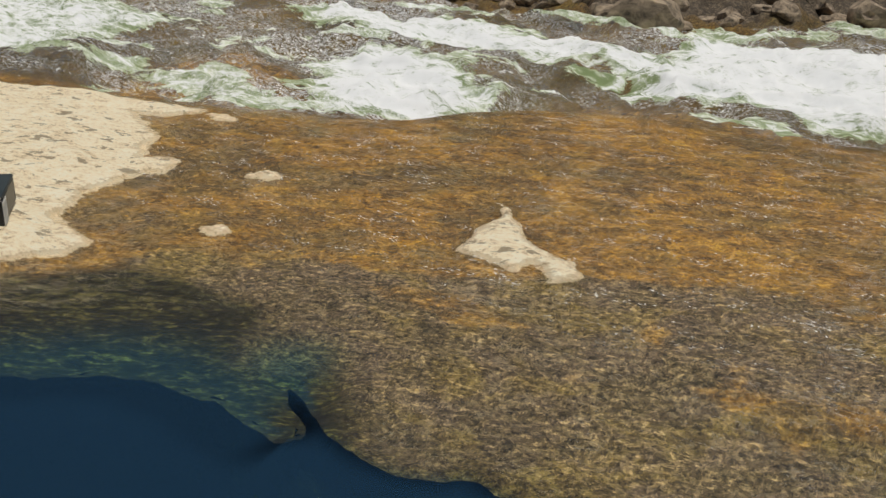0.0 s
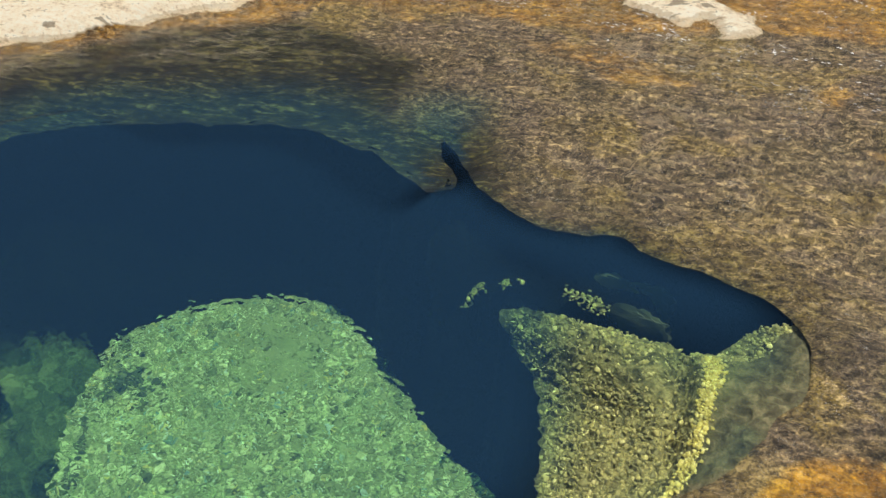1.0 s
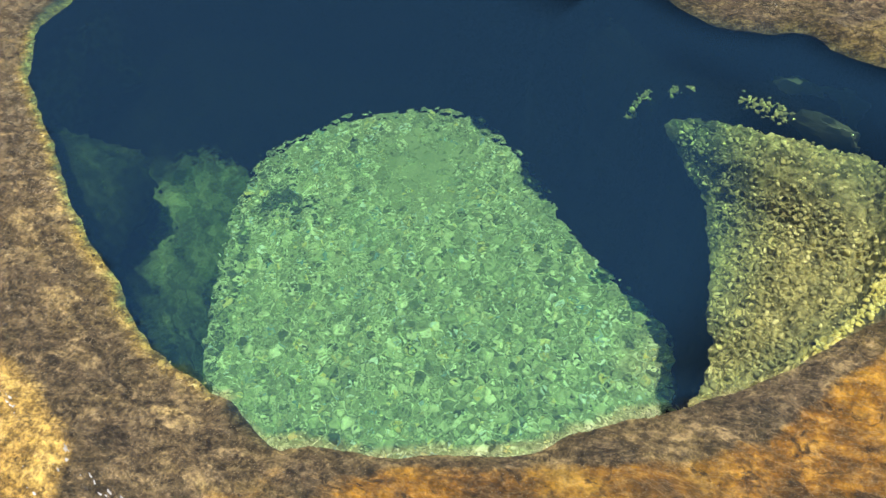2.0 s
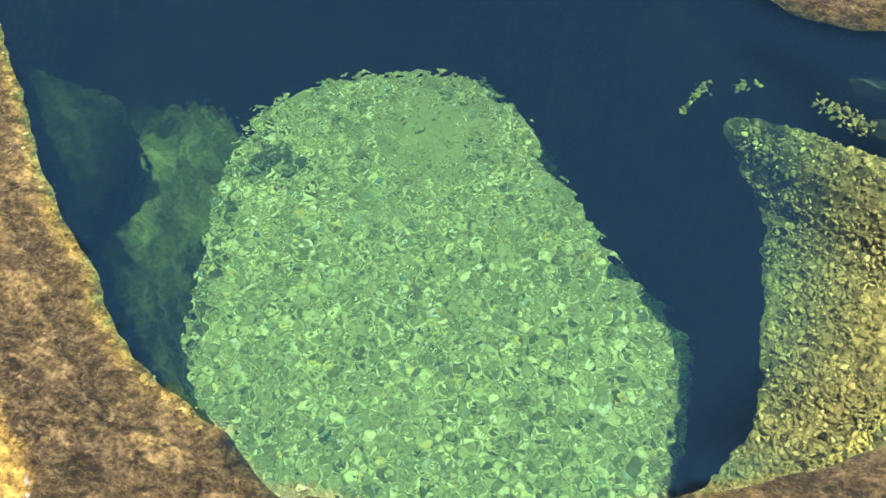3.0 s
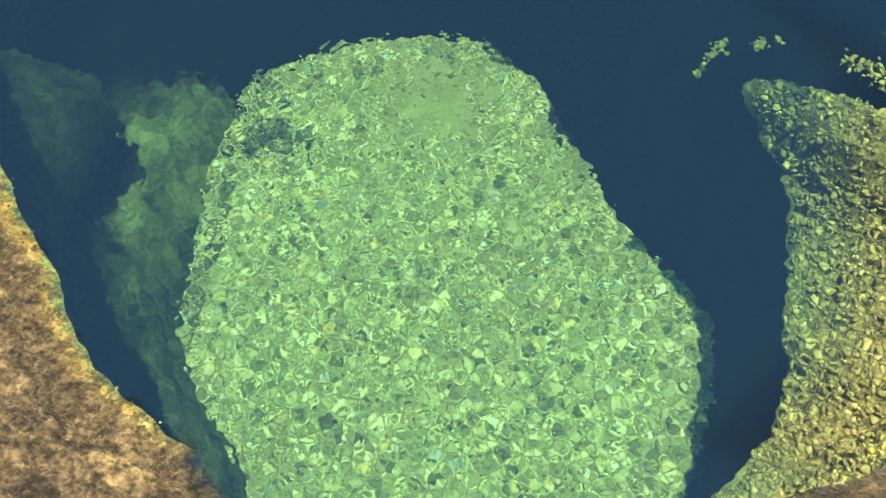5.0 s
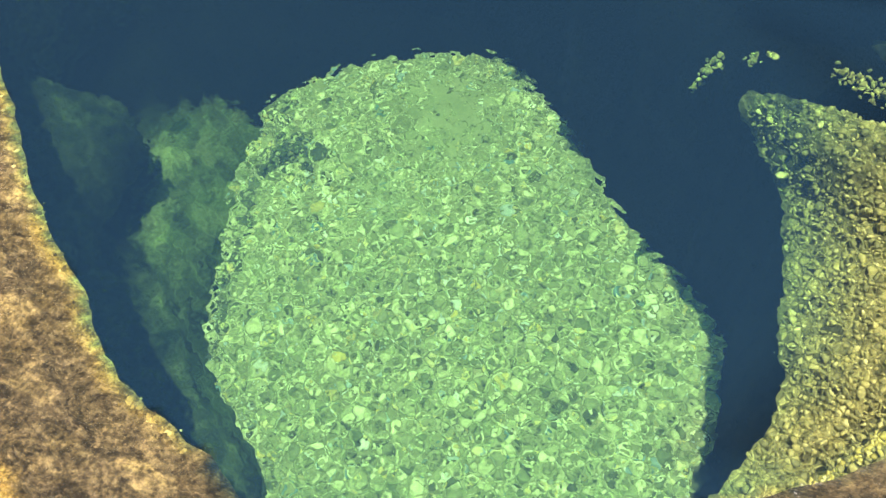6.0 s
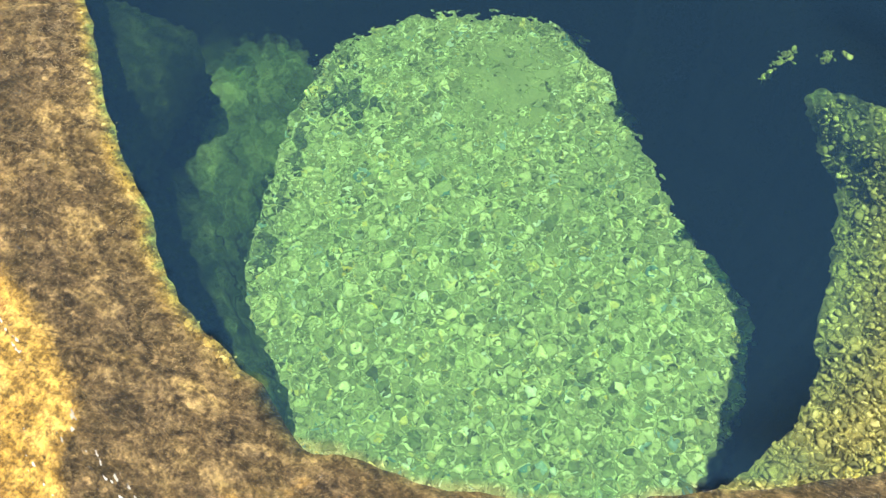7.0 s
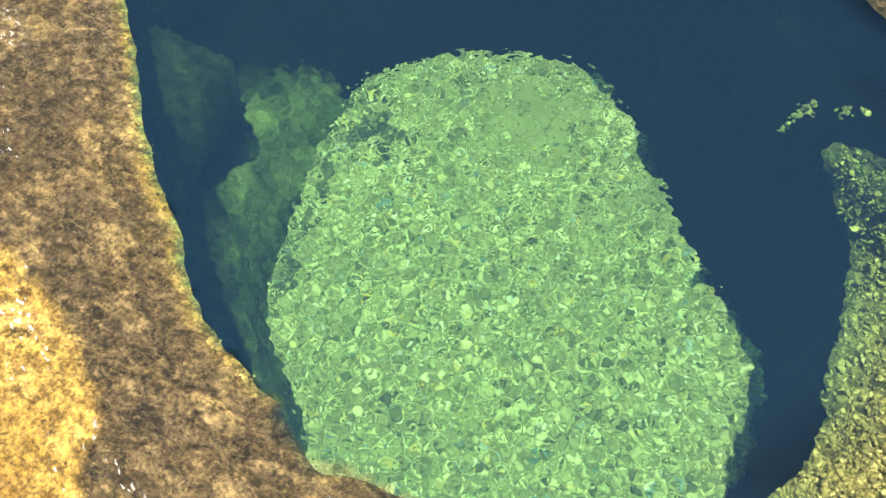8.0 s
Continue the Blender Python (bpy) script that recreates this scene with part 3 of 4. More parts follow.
LEATHER = plain_material("brown_leather", (.03, .020, .014), (.075, .048, .032), 14, .7, 0, .3)
BARK = plain_material("bark", (.07, .05, .032), (.19, .14, .09), 22, .9, 0, .8)


# ---- building helpers ----
def mesh_object(name, verts, faces, mat, parent=None, shade=True):
    me = bpy.data.meshes.new(name)
    me.from_pydata([tuple(v) for v in np.asarray(verts).tolist()], [], [tuple(f) for f in (faces.tolist() if isinstance(faces, np.ndarray) else faces)])
    me.materials.append(mat)
    if shade:
        me.polygons.foreach_set("use_smooth", np.ones(len(me.polygons), bool))
    ob = new(name, me)
    if parent is not None:
        ob.parent = parent
    return ob


def part(name, bm, mat, parent, label=""):
    me = bpy.data.meshes.new(name)
    bm.to_mesh(me)
    bm.free()
    me.materials.append(mat)
    ob = new(name, me)
    ob.parent = parent
    return tagged(ob, label)


def floats(ob, name, values):
    a = ob.data.attributes.new(name, "FLOAT", "POINT")
    a.data.foreach_set("value", np.asarray(values, np.float32))


def grid_faces(nx, ny):
    i = np.arange(nx * ny).reshape(ny, nx)
    return np.stack([i[:-1, :-1].ravel(), i[:-1, 1:].ravel(), i[1:, 1:].ravel(), i[1:, :-1].ravel()], 1)


def boulder_mesh(name, seed, mat, cuts=9):
    bm = bmesh.new()
    bmesh.ops.create_icosphere(bm, subdivisions=3, radius=1)
    rng = random.Random(seed)
    off = Vector((rng.uniform(-50, 50), rng.uniform(-50, 50), rng.uniform(-50, 50)))
    for v in bm.verts:
        d = v.co.copy()
        r = 1 + .35 * noise.noise(d * 1.1 + off) + .18 * noise.noise(d * 2.7 + off)
        r += -.16 * abs(noise.noise(d * 1.8 - off))
        v.co = Vector((d.x * r, d.y * r, max(d.z * r, -.6)))
    for _ in range(cuts):
        way = Vector((rng.gauss(0, 1), rng.gauss(0, 1), rng.gauss(0, .8))).normalized()
        cut = rng.uniform(.46, .78)
        for v in bm.verts:
            over = v.co.dot(way) - cut
            if over > 0:
                v.co -= way * over * .92
    me = bpy.data.meshes.new(name)
    bm.to_mesh(me)
    bm.free()
    me.materials.append(mat)
    return me


# ---- ground: one sheet of rock with the pool's opening in it ----
near = (np.abs(XX) < 9) & (YY > -3) & (YY < 12)
RD, RPX, RPY, RIN = np.full(XX.shape, 50.0), XX.copy(), YY.copy(), np.zeros(XX.shape, bool)
RD[near], RPX[near], RPY[near], RIN[near] = outline(XX[near], YY[near], rim)
FACES = grid_faces(NX, NY)
ZZ = bed(XX, YY, RD, RIN)


def build_ground():
    x, y = XX.copy(), YY.copy()
    drop = RIN[FACES].sum(1) >= 2
    faces = FACES[~drop]
    used = np.zeros(len(x), bool)
    used[faces] = True
    cut = np.zeros(len(x), bool)
    cut[FACES[drop]] = True
    hem = used & cut
    x[hem], y[hem] = RPX[hem], RPY[hem]
    rd = np.where(hem, 0, RD)
    z = ZZ.copy()
    z[hem] = bed(x[hem], y[hem], rd[hem], RIN[hem])
    index = np.cumsum(used) - 1
    x, y, z = x[used], y[used], z[used]
    ob = mesh_object("ground", np.stack([x, y, z], 1), index[faces], ROCK)
    edge, bank = side_of(x, y, EDGE), side_of(x, y, BANK)
    wob = fbm(x * 1.6, y * 1.6, 4, 71)
    dd, _, _, din = outline(x, y, DRY)
    pd, _, _, pin = outline(x, y, PATCH)
    bare = np.maximum(din | (dd < .10), pin | (pd < .08)).astype(float)
    for cx, cy, rx, ry in ISLANDS:
        bare = np.maximum(bare, np.hypot((x - cx) / rx, (y - cy) / ry) < 1.7)
    floats(ob, "dry", smooth(1, -.2, edge) * bare)
    # orange film of algae: far sheet, the near slab, not the flow-washed stone round the pool
    r = RD[used]
    front = (y - np.interp(x, [-3, -2.16, -1.84, -1.4, -.95, -.45, -.05, .5, 1.4, 3], [1.6, 2.12, 2.72, 3.28, 3.5, 3.72, 4.0, 4.2, 4.5, 4.7]))
    far = smooth(-.12, .15, front + wob * .16)
    nearleft = smooth(.05, -.06, y - np.interp(x, [-1.2, -.9, -.65, -.2, .13, .20, .3, .6, 1], [.25, .36, .39, .40, .38, .31, .26, .1, -.2]) + wob * .03)
    lip = np.maximum(.35 * smooth(-.05, .2, wob) * smooth(.055, .01, r), .10) * smooth(.7, .3, x) * smooth(1.2, .9, y)
    nearright = .85 * smooth(.03, .12, r + wob * .05) * smooth(.50, 1.05, x + wob * .35) * smooth(2.5, 1.5, y + wob * .5) * smooth(1.4, .8, y - x * .6 + wob * .4)
    patches = .22 * smooth(2.4, 2.8, y) + smooth(.35, .75, fbm(x * 1.1, y * 1.9, 3, 73)) * .4 * smooth(2.4, 2.8, y)
    floats(ob, "algae", np.clip(np.maximum.reduce([far, nearright, patches]), 0, 1))
    nearleft *= np.maximum(smooth(1.7, .9, np.hypot(x + .1, y - .2)), .75 * smooth(.0, .4, fbm(x * .7, y * .9, 4, 74)))
    floats(ob, "gold", np.clip(np.maximum.reduce([nearleft, lip, far * .6 * smooth(.32, .05, front) * smooth(.3, -.8, x)]), 0, 1))
    sd, _, _, sin = outline(x, y, SHOAL)
    fd, _, _, fin = outline(x, y, SHOAL_FAR)
    river = .50 * smooth(.05, .6, edge) * smooth(.3, -.3, bank) * (1 - .8 * smooth(-.3, .2, np.where(sin, sd, -sd))) * (1 - .6 * smooth(-.3, .2, np.where(fin, fd, -fd)))
    floats(ob, "olive", river + 1.6 * smooth(.10, -.45, front + wob * .16) * smooth(.35, -.9, x + wob * .25) * smooth(1.2, 1.7, y) * smooth(3.4, 3.05, y) + .5 * smooth(.5, .05, r + wob * .15) * smooth(-.2, .2, x) * smooth(2.2, 2.4, y))
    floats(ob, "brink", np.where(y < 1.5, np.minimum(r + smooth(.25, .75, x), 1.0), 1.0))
    floats(ob, "unseen_hill", smooth(5, 8, bank))
    floats(ob, "bank", smooth(-.4, .2, bank))
    return tagged(ob, "pale river rock slab, wet and orange with algae", "rock", kind="structure")


ground = build_ground()


# ---- pool: walls, ledge, floor ----
BASE = [(-.10, .50), (-.40, .66), (-.68, .80), (-.90, 1.04), (-1.16, 1.40), (-1.30, 1.62), (-1.37, 1.85), (-1.34, 2.03), (-1.22, 2.25), (-1.06, 2.43), (-.92, 2.52), (-.75, 2.555),
        (-.57, 2.53), (-.33, 2.47), (-.18, 2.42), (-.04, 2.37), (.10, 2.30), (.26, 2.27), (.42, 2.24), (.70, 2.23), (1.0, 2.25), (1.6, 2.3), (1.8, 1.2), (1.2, .5)]


# outline of the sunlit part of the floor; gravel ends there
BED = BASE[3:18] + [(.44, 2.25), (.56, 2.20), (.645, 2.13), (.70, 2.01), (.79, 1.86), (.86, 1.67), (.88, 1.5), (.95, .95), (.6, .6), (-.10, .50), (-.40, .66), (-.68, .80)]


def to_base(p, way):
    """How far from p, along way or against it, the foot of the wall lies."""
    best = 9.0
    for a, b in zip(BASE, BASE[1:] + BASE[:1]):
        e = (b[0] - a[0], b[1] - a[1])
        det = way[0] * -e[1] + way[1] * e[0]
        if abs(det) < 1e-9:
            continue
        rx, ry = a[0] - p[0], a[1] - p[1]
        t, u = (-e[1] * rx + e[0] * ry) / det, (way[0] * ry - way[1] * rx) / det
        if 0 <= u <= 1 and abs(t) < abs(best):
            best = t
    return min(max(best, -.45), .35) if best < 8 else .25


def build_pool_wall():
    n = len(rim)
    tang = np.roll(rim, -1, 0) - np.roll(rim, 1, 0)
    outw = np.stack([tang[:, 1], -tang[:, 0]], 1)
    outw /= np.linalg.norm(outw, axis=1)[:, None]
    depth = np.array([0, .02, .06, .12, .2, .3, .40, .48, .56, .65, .74, .83, .92, 1.0, 1.08, 1.16, 1.23, 1.28, 1.32, 1.36, 1.42, 1.5, 1.6, 1.75, 1.95])
    far = np.interp(depth, [0, .02, .1, .4, .9, 2], [.035, .012, .05, .16, .24, .26])
    nose = np.interp(depth, [0, .50, .62, .80, 1.02, 1.12, 1.20], [0, 0, .26, .46, .46, .30, 0])
    sill = np.interp(depth, [0, .02, .1, .3, .45, .6, 1.0, 2], [.035, .012, .05, .08, .0, -.16, -.22, -.24])
    fw = (smooth(-.12, .08, rim[:, 0]) * smooth(1.0, .75, rim[:, 0]) * smooth(2.3, 2.4, rim[:, 1]))[:, None]
    lw = (smooth(.2, -.25, rim[:, 0]) * smooth(1.68, 1.52, rim[:, 1]))[:, None]
    # depth at which the green face, painted as sunlit, begins, all along the rim
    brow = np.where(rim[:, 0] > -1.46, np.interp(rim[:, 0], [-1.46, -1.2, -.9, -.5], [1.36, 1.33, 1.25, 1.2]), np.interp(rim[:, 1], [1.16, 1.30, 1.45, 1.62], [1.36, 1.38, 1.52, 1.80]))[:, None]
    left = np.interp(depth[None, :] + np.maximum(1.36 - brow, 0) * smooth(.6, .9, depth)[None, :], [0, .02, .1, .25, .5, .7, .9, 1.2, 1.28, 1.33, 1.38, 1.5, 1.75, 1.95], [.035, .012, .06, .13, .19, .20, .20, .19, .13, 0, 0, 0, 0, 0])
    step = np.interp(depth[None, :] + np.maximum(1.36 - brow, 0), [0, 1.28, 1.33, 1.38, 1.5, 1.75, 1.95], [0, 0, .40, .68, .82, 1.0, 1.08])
    # a bulge of dull rock over the undercut, ending in a point
    nw = (smooth(-.84, -1.02, rim[:, 0]) * smooth(-1.46, -1.30, rim[:, 0]) * smooth(1.50, 1.25, rim[:, 1]))[:, None]
    nw = nw * (.85 + .5 * fbm(rim[:, 0] * 7, rim[:, 1] * 7, 3, 83))[:, None]
    off = left * lw + (far * (1 - fw) + sill * fw) * (1 - lw)
    foot = np.array([to_base(rim[q], outw[q]) for q in range(n)])
    foot = np.convolve(np.r_[foot[-6:], foot, foot[:6]], np.ones(13) / 13, "valid")[:, None]
    sink = smooth(.75, 1.7, depth)[None, :] * (1 - lw) + smooth(1.45, 1.75, depth)[None, :] * lw
    off = off * (1 - sink) + (foot + (depth - 1.75)[None, :] * -.2) * sink
    off = off * (1 - lw) + (left + step * np.minimum(foot, -.03)) * lw - nose * nw
    top = ground_z(rim[:, 0], rim[:, 1])
    z = np.where(depth < .01, top[:, None] - .006, np.minimum(-depth, top[:, None] - .010 - depth * .5))
    wob = np.stack([fbm(rim[:, 0] * 2.4 + d * 2, rim[:, 1] * 2.4 - d * 1.5, 4, 81) for d in depth], 1) * .035 * np.minimum(depth * 4, 1)
    off = off + wob
    v = np.stack([rim[:, :1] + outw[:, :1] * off, rim[:, 1:] + outw[:, 1:] * off, z], 2)
    k = len(depth)
    for j in range(k):
        h = int(5 * min(1, depth[j] / .9))
        if h:
            for q in (0, 1):
                col = v[:, j, q]
                v[:, j, q] = np.convolve(np.r_[col[-h:], col, col[:h]], np.ones(2 * h + 1) / (2 * h + 1), "valid")
    v = v.reshape(-1, 3)
    i = np.arange(n)
    faces = []
    for j in range(k - 1):
        a, b = i * k + j, np.roll(i, -1) * k + j
        faces.append(np.stack([a, b, b + 1, a + 1], 1))
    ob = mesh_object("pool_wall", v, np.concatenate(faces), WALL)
    # lit: sunlight put into the face's colour, faintly on the bulge too
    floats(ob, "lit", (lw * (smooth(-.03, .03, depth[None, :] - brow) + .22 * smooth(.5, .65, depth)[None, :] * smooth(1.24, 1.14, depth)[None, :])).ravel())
    return tagged(ob, "dark olive undercut rock wall under clear water", "rock wall", kind="structure")


build_pool_wall()

LEDGE_EDGE = [(1.31, 2.48, -.11), (1.22, 2.44, -.19), (1.165, 2.36, -.25), (1.065, 2.31, -.27), (.935, 2.30, -.28), (.82, 2.285, -.29), (.70, 2.275, -.31), (.60, 2.27, -.34), (.48, 2.25, -.41), (.485, 2.215, -.48),
              (.56, 2.195, -.55), (.64, 2.17, -.60), (.72, 2.12, -.64), (.765, 2.06, -.67), (.81, 1.98, -.67), (.87, 1.87, -.67), (.95, 1.76, -.67), (1.0, 1.63, -.67), (1.02, 1.53, -.67), (1.01, 1.42, -.68), (1.0, 1.3, -.7)]
LEDGE_BACK = [(1.40, 2.50, -.05), (1.46, 2.42, -.04), (1.50, 2.32, -.04), (1.51, 2.2, -.04), (1.50, 2.1, -.05), (1.48, 2.0, -.06), (1.46, 1.92, -.08), (1.42, 1.8, -.12), (1.36, 1.65, -.2), (1.3, 1.5, -.28), (1.22, 1.3, -.4)]


def build_ledge():
    n, k = 150, 60
    a, b = spline(LEDGE_EDGE, n, False), spline(LEDGE_BACK, n, False)
    a[:, :2] += np.stack([fbm(a[:, 0] * 14, a[:, 1] * 14, 3, 91), fbm(a[:, 0] * 14, a[:, 1] * 14, 3, 92)], 1) * .012
    b[:, 2] -= .018
    u = np.linspace(0, 1, k) ** 1.1
    p = a[:, None, :] * (1 - u)[None, :, None] + b[:, None, :] * u[None, :, None]
    x, y = p[..., 0].ravel(), p[..., 1].ravel()
    crack = np.exp(-((x - np.interp(y, [1.45, 1.6, 1.86, 2.0, 2.15, 2.32], [1.10, 1.15, 1.245, 1.215, 1.165, 1.10])) / .022) ** 2) * smooth(1.4, 1.5, y) * smooth(2.36, 2.25, y)
    lift = fbm(x * 8, y * 8, 4, 93) * .022 + fbm(x * 30, y * 30, 2, 94) * .006 - crack * .11
    p[..., 2] += (lift.reshape(n, k)) * np.minimum(1, u * 12 + .3)[None, :]
    verts = [p.reshape(-1, 3)]
    faces = [grid_faces(k, n)]
    # the edge rolls over and drops to the pool's floor
    base = n * k
    inw = (b - a)[:, :2]
    inw /= np.linalg.norm(inw, axis=1)[:, None]
    drops = np.array([0, .03, .08, .2, .4, .7, 1.0, 1.4])
    into = np.array([0, .0, .0, -.01, -.02, -.04, -.06, -.08])
    side = np.empty((n, len(drops), 3))
    for j, (d, f) in enumerate(zip(drops, into)):
        w = fbm(a[:, 0] * 5 + d * 3, a[:, 1] * 5, 3, 95) * .012 * min(1, d * 5)
        side[:, j, :2] = a[:, :2] + inw * (f + w)[:, None]
        side[:, j, 2] = p[:, 0, 2] - d
    m = len(drops)
    verts.append(side.reshape(-1, 3))
    faces.append(grid_faces(m, n)[:, ::-1] + base)
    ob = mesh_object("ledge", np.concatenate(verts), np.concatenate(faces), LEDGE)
    # side faces take the wall's near-black, shade put into the colour
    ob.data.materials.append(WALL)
    slot = np.zeros(len(ob.data.polygons), np.int32)
    slot[len(faces[0]):] = 1
    ob.data.polygons.foreach_set("material_index", slot)
    return tagged(ob, "sunken rock ledge covered in yellow-green algae", "rock ledge", kind="structure")


build_ledge()


def build_floor():
    gx, gy = np.arange(-2.3, 2.0, .04), np.arange(.2, 3.2, .04)
    x, y = [q.ravel() for q in np.meshgrid(gx, gy)]
    z = FLOOR_Z - .012 + fbm(x * 1.8, y * 1.8, 3, 101) * .02
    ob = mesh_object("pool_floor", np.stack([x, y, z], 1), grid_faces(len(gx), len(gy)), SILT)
    # sun's edge on the floor, put into the silt's colour
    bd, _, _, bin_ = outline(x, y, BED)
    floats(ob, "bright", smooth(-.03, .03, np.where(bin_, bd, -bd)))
    return tagged(ob, "pale green silt on the bottom of the pool", "river bed", kind="structure")


build_floor()


def pebble_shape():
    bm = bmesh.new()
    bmesh.ops.create_icosphere(bm, subdivisions=1, radius=1)
    v = np.array([q.co[:] for q in bm.verts])
    f = np.array([[q.index for q in g.verts] for g in bm.faces])
    bm.free()
    return v, f


def scatter(name, x, y, z, size, seed, mat):
    """Many small stones as one mesh."""
    rng = np.random.default_rng(seed)
    sv, sf = pebble_shape()
    n = len(x)
    verts = np.repeat(sv[None], n, 0) * (1 + .13 * rng.standard_normal((n, len(sv), 1)))
    verts *= (np.stack([rng.uniform(.8, 1.35, n), rng.uniform(.7, 1.1, n), rng.uniform(.45, .8, n)], 1) * size[:, None])[:, None, :]
    a = rng.uniform(0, 6.283, n)
    c, s = np.cos(a)[:, None], np.sin(a)[:, None]
    px, py = verts[..., 0] * c - verts[..., 1] * s, verts[..., 0] * s + verts[..., 1] * c
    out = np.stack([px + x[:, None], py + y[:, None], verts[..., 2] + z[:, None]], -1).reshape(-1, 3)
    faces = (sf[None] + (np.arange(n) * len(sv))[:, None, None]).reshape(-1, 3)
    return mesh_object(name, out, faces, mat, shade=name != "crust")


def build_gravel():
    rng = np.random.default_rng(4)
    count = 108000
    x, y = rng.uniform(-1.75, 1.2, count), rng.uniform(.4, 2.75, count)
    keep = rng.random(count) < (.70 + .30 * smooth(-.1, .25, fbm(x * 1.4, y * 1.4, 3, 103))) * (1 - .9 * smooth(.40, .12, np.hypot(x + .74, (y - 2.22) * 1.1)))
    x, y = x[keep], y[keep]
    bd, _, _, bin_ = outline(x, y, BED)
    keep = bin_ | (bd < .02 * (1 + fbm(x * 9, y * 9, 2, 104)))
    x, y = x[keep], y[keep]
    size = rng.lognormal(math.log(.0060), .42, len(x)).clip(.0038, .022)
    bd, _, _, _ = outline(x, y, BASE[1:7], False)
    z = FLOOR_Z - .010 + fbm(x * 1.8, y * 1.8, 3, 101) * .02 + size * .3 + .03 * smooth(.085, .0, bd)
    # darker cobbles by the far left side
    cx, cy = rng.normal(-1.13, .085, 90), rng.normal(1.66, .065, 90)
    along = rng.uniform(0, 1, 110)
    dx, dy = -1.14 + .42 * along + rng.normal(0, .022, 110), 1.46 - .56 * along + rng.normal(0, .022, 110)
    tagged(scatter("cobbles", np.r_[cx, dx], np.r_[cy, dy], np.full(200, FLOOR_Z + .004), rng.uniform(.007, .017, 200), 6, COBBLE), "dark cobbles among pale pebbles under water", "cobbles", kind="stuff")
    return tagged(scatter("gravel", x, y, z, size, 5, PEBBLE), "pale green pebbles on the pool's bottom", "gravel", kind="stuff")


build_gravel()


def build_ledge_stones():
    rng = np.random.default_rng(14)
    n = len(ledge.data.vertices)
    co = np.empty(n * 3, np.float32)
    ledge.data.vertices.foreach_get("co", co)
    top = co.reshape(-1, 3)[:150 * 60].reshape(150, 60, 3)
    i, j = rng.integers(1, 149, 10000), rng.integers(2, 58, 10000)
    sparse = (top[i, j][:, 1] > 2.12) & (rng.random(10000) < .6)
    i[sparse], j[sparse] = rng.integers(75, 149, sparse.sum()), rng.integers(2, 58, sparse.sum())
    f = rng.random((10000, 1))
    bare = top[i, j][:, 0] > 1.25
    j[bare] = rng.integers(2, 30, bare.sum())
    p = top[i, j] * (1 - f) + top[i, np.minimum(j + 1, 59)] * f + rng.normal(0, .004, (10000, 3)) * (1, 1, 0)
    size = rng.lognormal(math.log(.0042), .40, 10000).clip(.0025, .010)
    return tagged(scatter("algae_tufts", p[:, 0], p[:, 1], p[:, 2] + size * .1, size, 15, TUFT), "small yellow-green algae tufts on the sunken ledge", "algae", kind="stuff")


ledge = bpy.data.objects["ledge"]


def build_sunken_rock(at, size, turn, seed, mat=None):
    me = boulder_mesh("sunken_rock", seed, mat or WALL, 0)
    ob = new("sunken_rock", me)
    ob.matrix_world = pose(*at, 0, 0, turn) @ Matrix.Diagonal((*size, 1))
    return tagged(ob, "dark rock under water by the sunken ledge", "rock", "rocks by the ledge")


def build_rock_tufts():
    """Clumps of algae on the crowns of the sunken rocks."""
    rng = np.random.default_rng(34)
    out = []
    for x, y, z, sx, sy, n in ((.365, 2.262, -.385, .010, .024, 45), (.352, 2.225, -.45, .006, .014, 16), (.455, 2.30, -.31, .010, .010, 28), (.49, 2.335, -.30, .008, .004, 7),
                               (.70, 2.405, -.33, .035, .012, 60), (.76, 2.39, -.33, .030, .016, 55), (.66, 2.40, -.35, .02, .01, 22)):
        out.append(np.stack([rng.normal(x, sx, n), rng.normal(y, sy, n), rng.normal(z, .008, n)], 1))
    p = np.concatenate(out)
    size = rng.lognormal(math.log(.0052), .30, len(p)).clip(.003, .008)
    return tagged(scatter("algae_tufts", p[:, 0], p[:, 1], p[:, 2], size, 35, TUFT), "pale yellow algae tufts on dark sunken rocks", "algae", kind="stuff")


def build_ledge_strip():
    """Bright tufts along the foot of the bank."""
    rng = np.random.default_rng(24)
    co = np.empty(len(ledge.data.vertices) * 3, np.float32)
    ledge.data.vertices.foreach_get("co", co)
    top = co.reshape(-1, 3)[:150 * 60]
    y = 1.42 + .89 * rng.uniform(0, 1, 1300) ** .62
    x = np.interp(y, [1.43, 1.5, 1.6, 1.885, 1.985, 2.10, 2.23, 2.31], [1.145, 1.17, 1.20, 1.285, 1.28, 1.25, 1.22, 1.18]) + rng.normal(0, .013, 1300)
    z = np.array([top[np.argmin(np.hypot(top[:, 0] - a, top[:, 1] - b)), 2] for a, b in zip(x, y)])
    size = rng.lognormal(math.log(.0052), .3, 1300).clip(.003, .009)
    return tagged(scatter("algae_tufts", x, y, z + size * .4, size, 25, STRIP), "bright yellow algae tufts in a strip on the ledge", "algae", kind="stuff")


build_ledge_stones()
build_ledge_strip()
# added supports for the tufts, near-black like the wall's painted shade
build_sunken_rock((.37, 2.265, -.66), (.035, .03, .27), 30, 11)
build_sunken_rock((.465, 2.315, -.62), (.06, .03, .30), 20, 12)
build_sunken_rock((.72, 2.40, -.55), (.10, .035, .21), 5, 13)
for at, size, turn, seed in (((.73, 2.60, -.50), (.12, .022, .13), 4, 14), ((.84, 2.62, -.52), (.10, .02, .13), 12, 15), ((.86, 2.52, -.53), (.12, .02, .12), 3, 16)):
    build_sunken_rock(at, size, turn, seed, DULL)
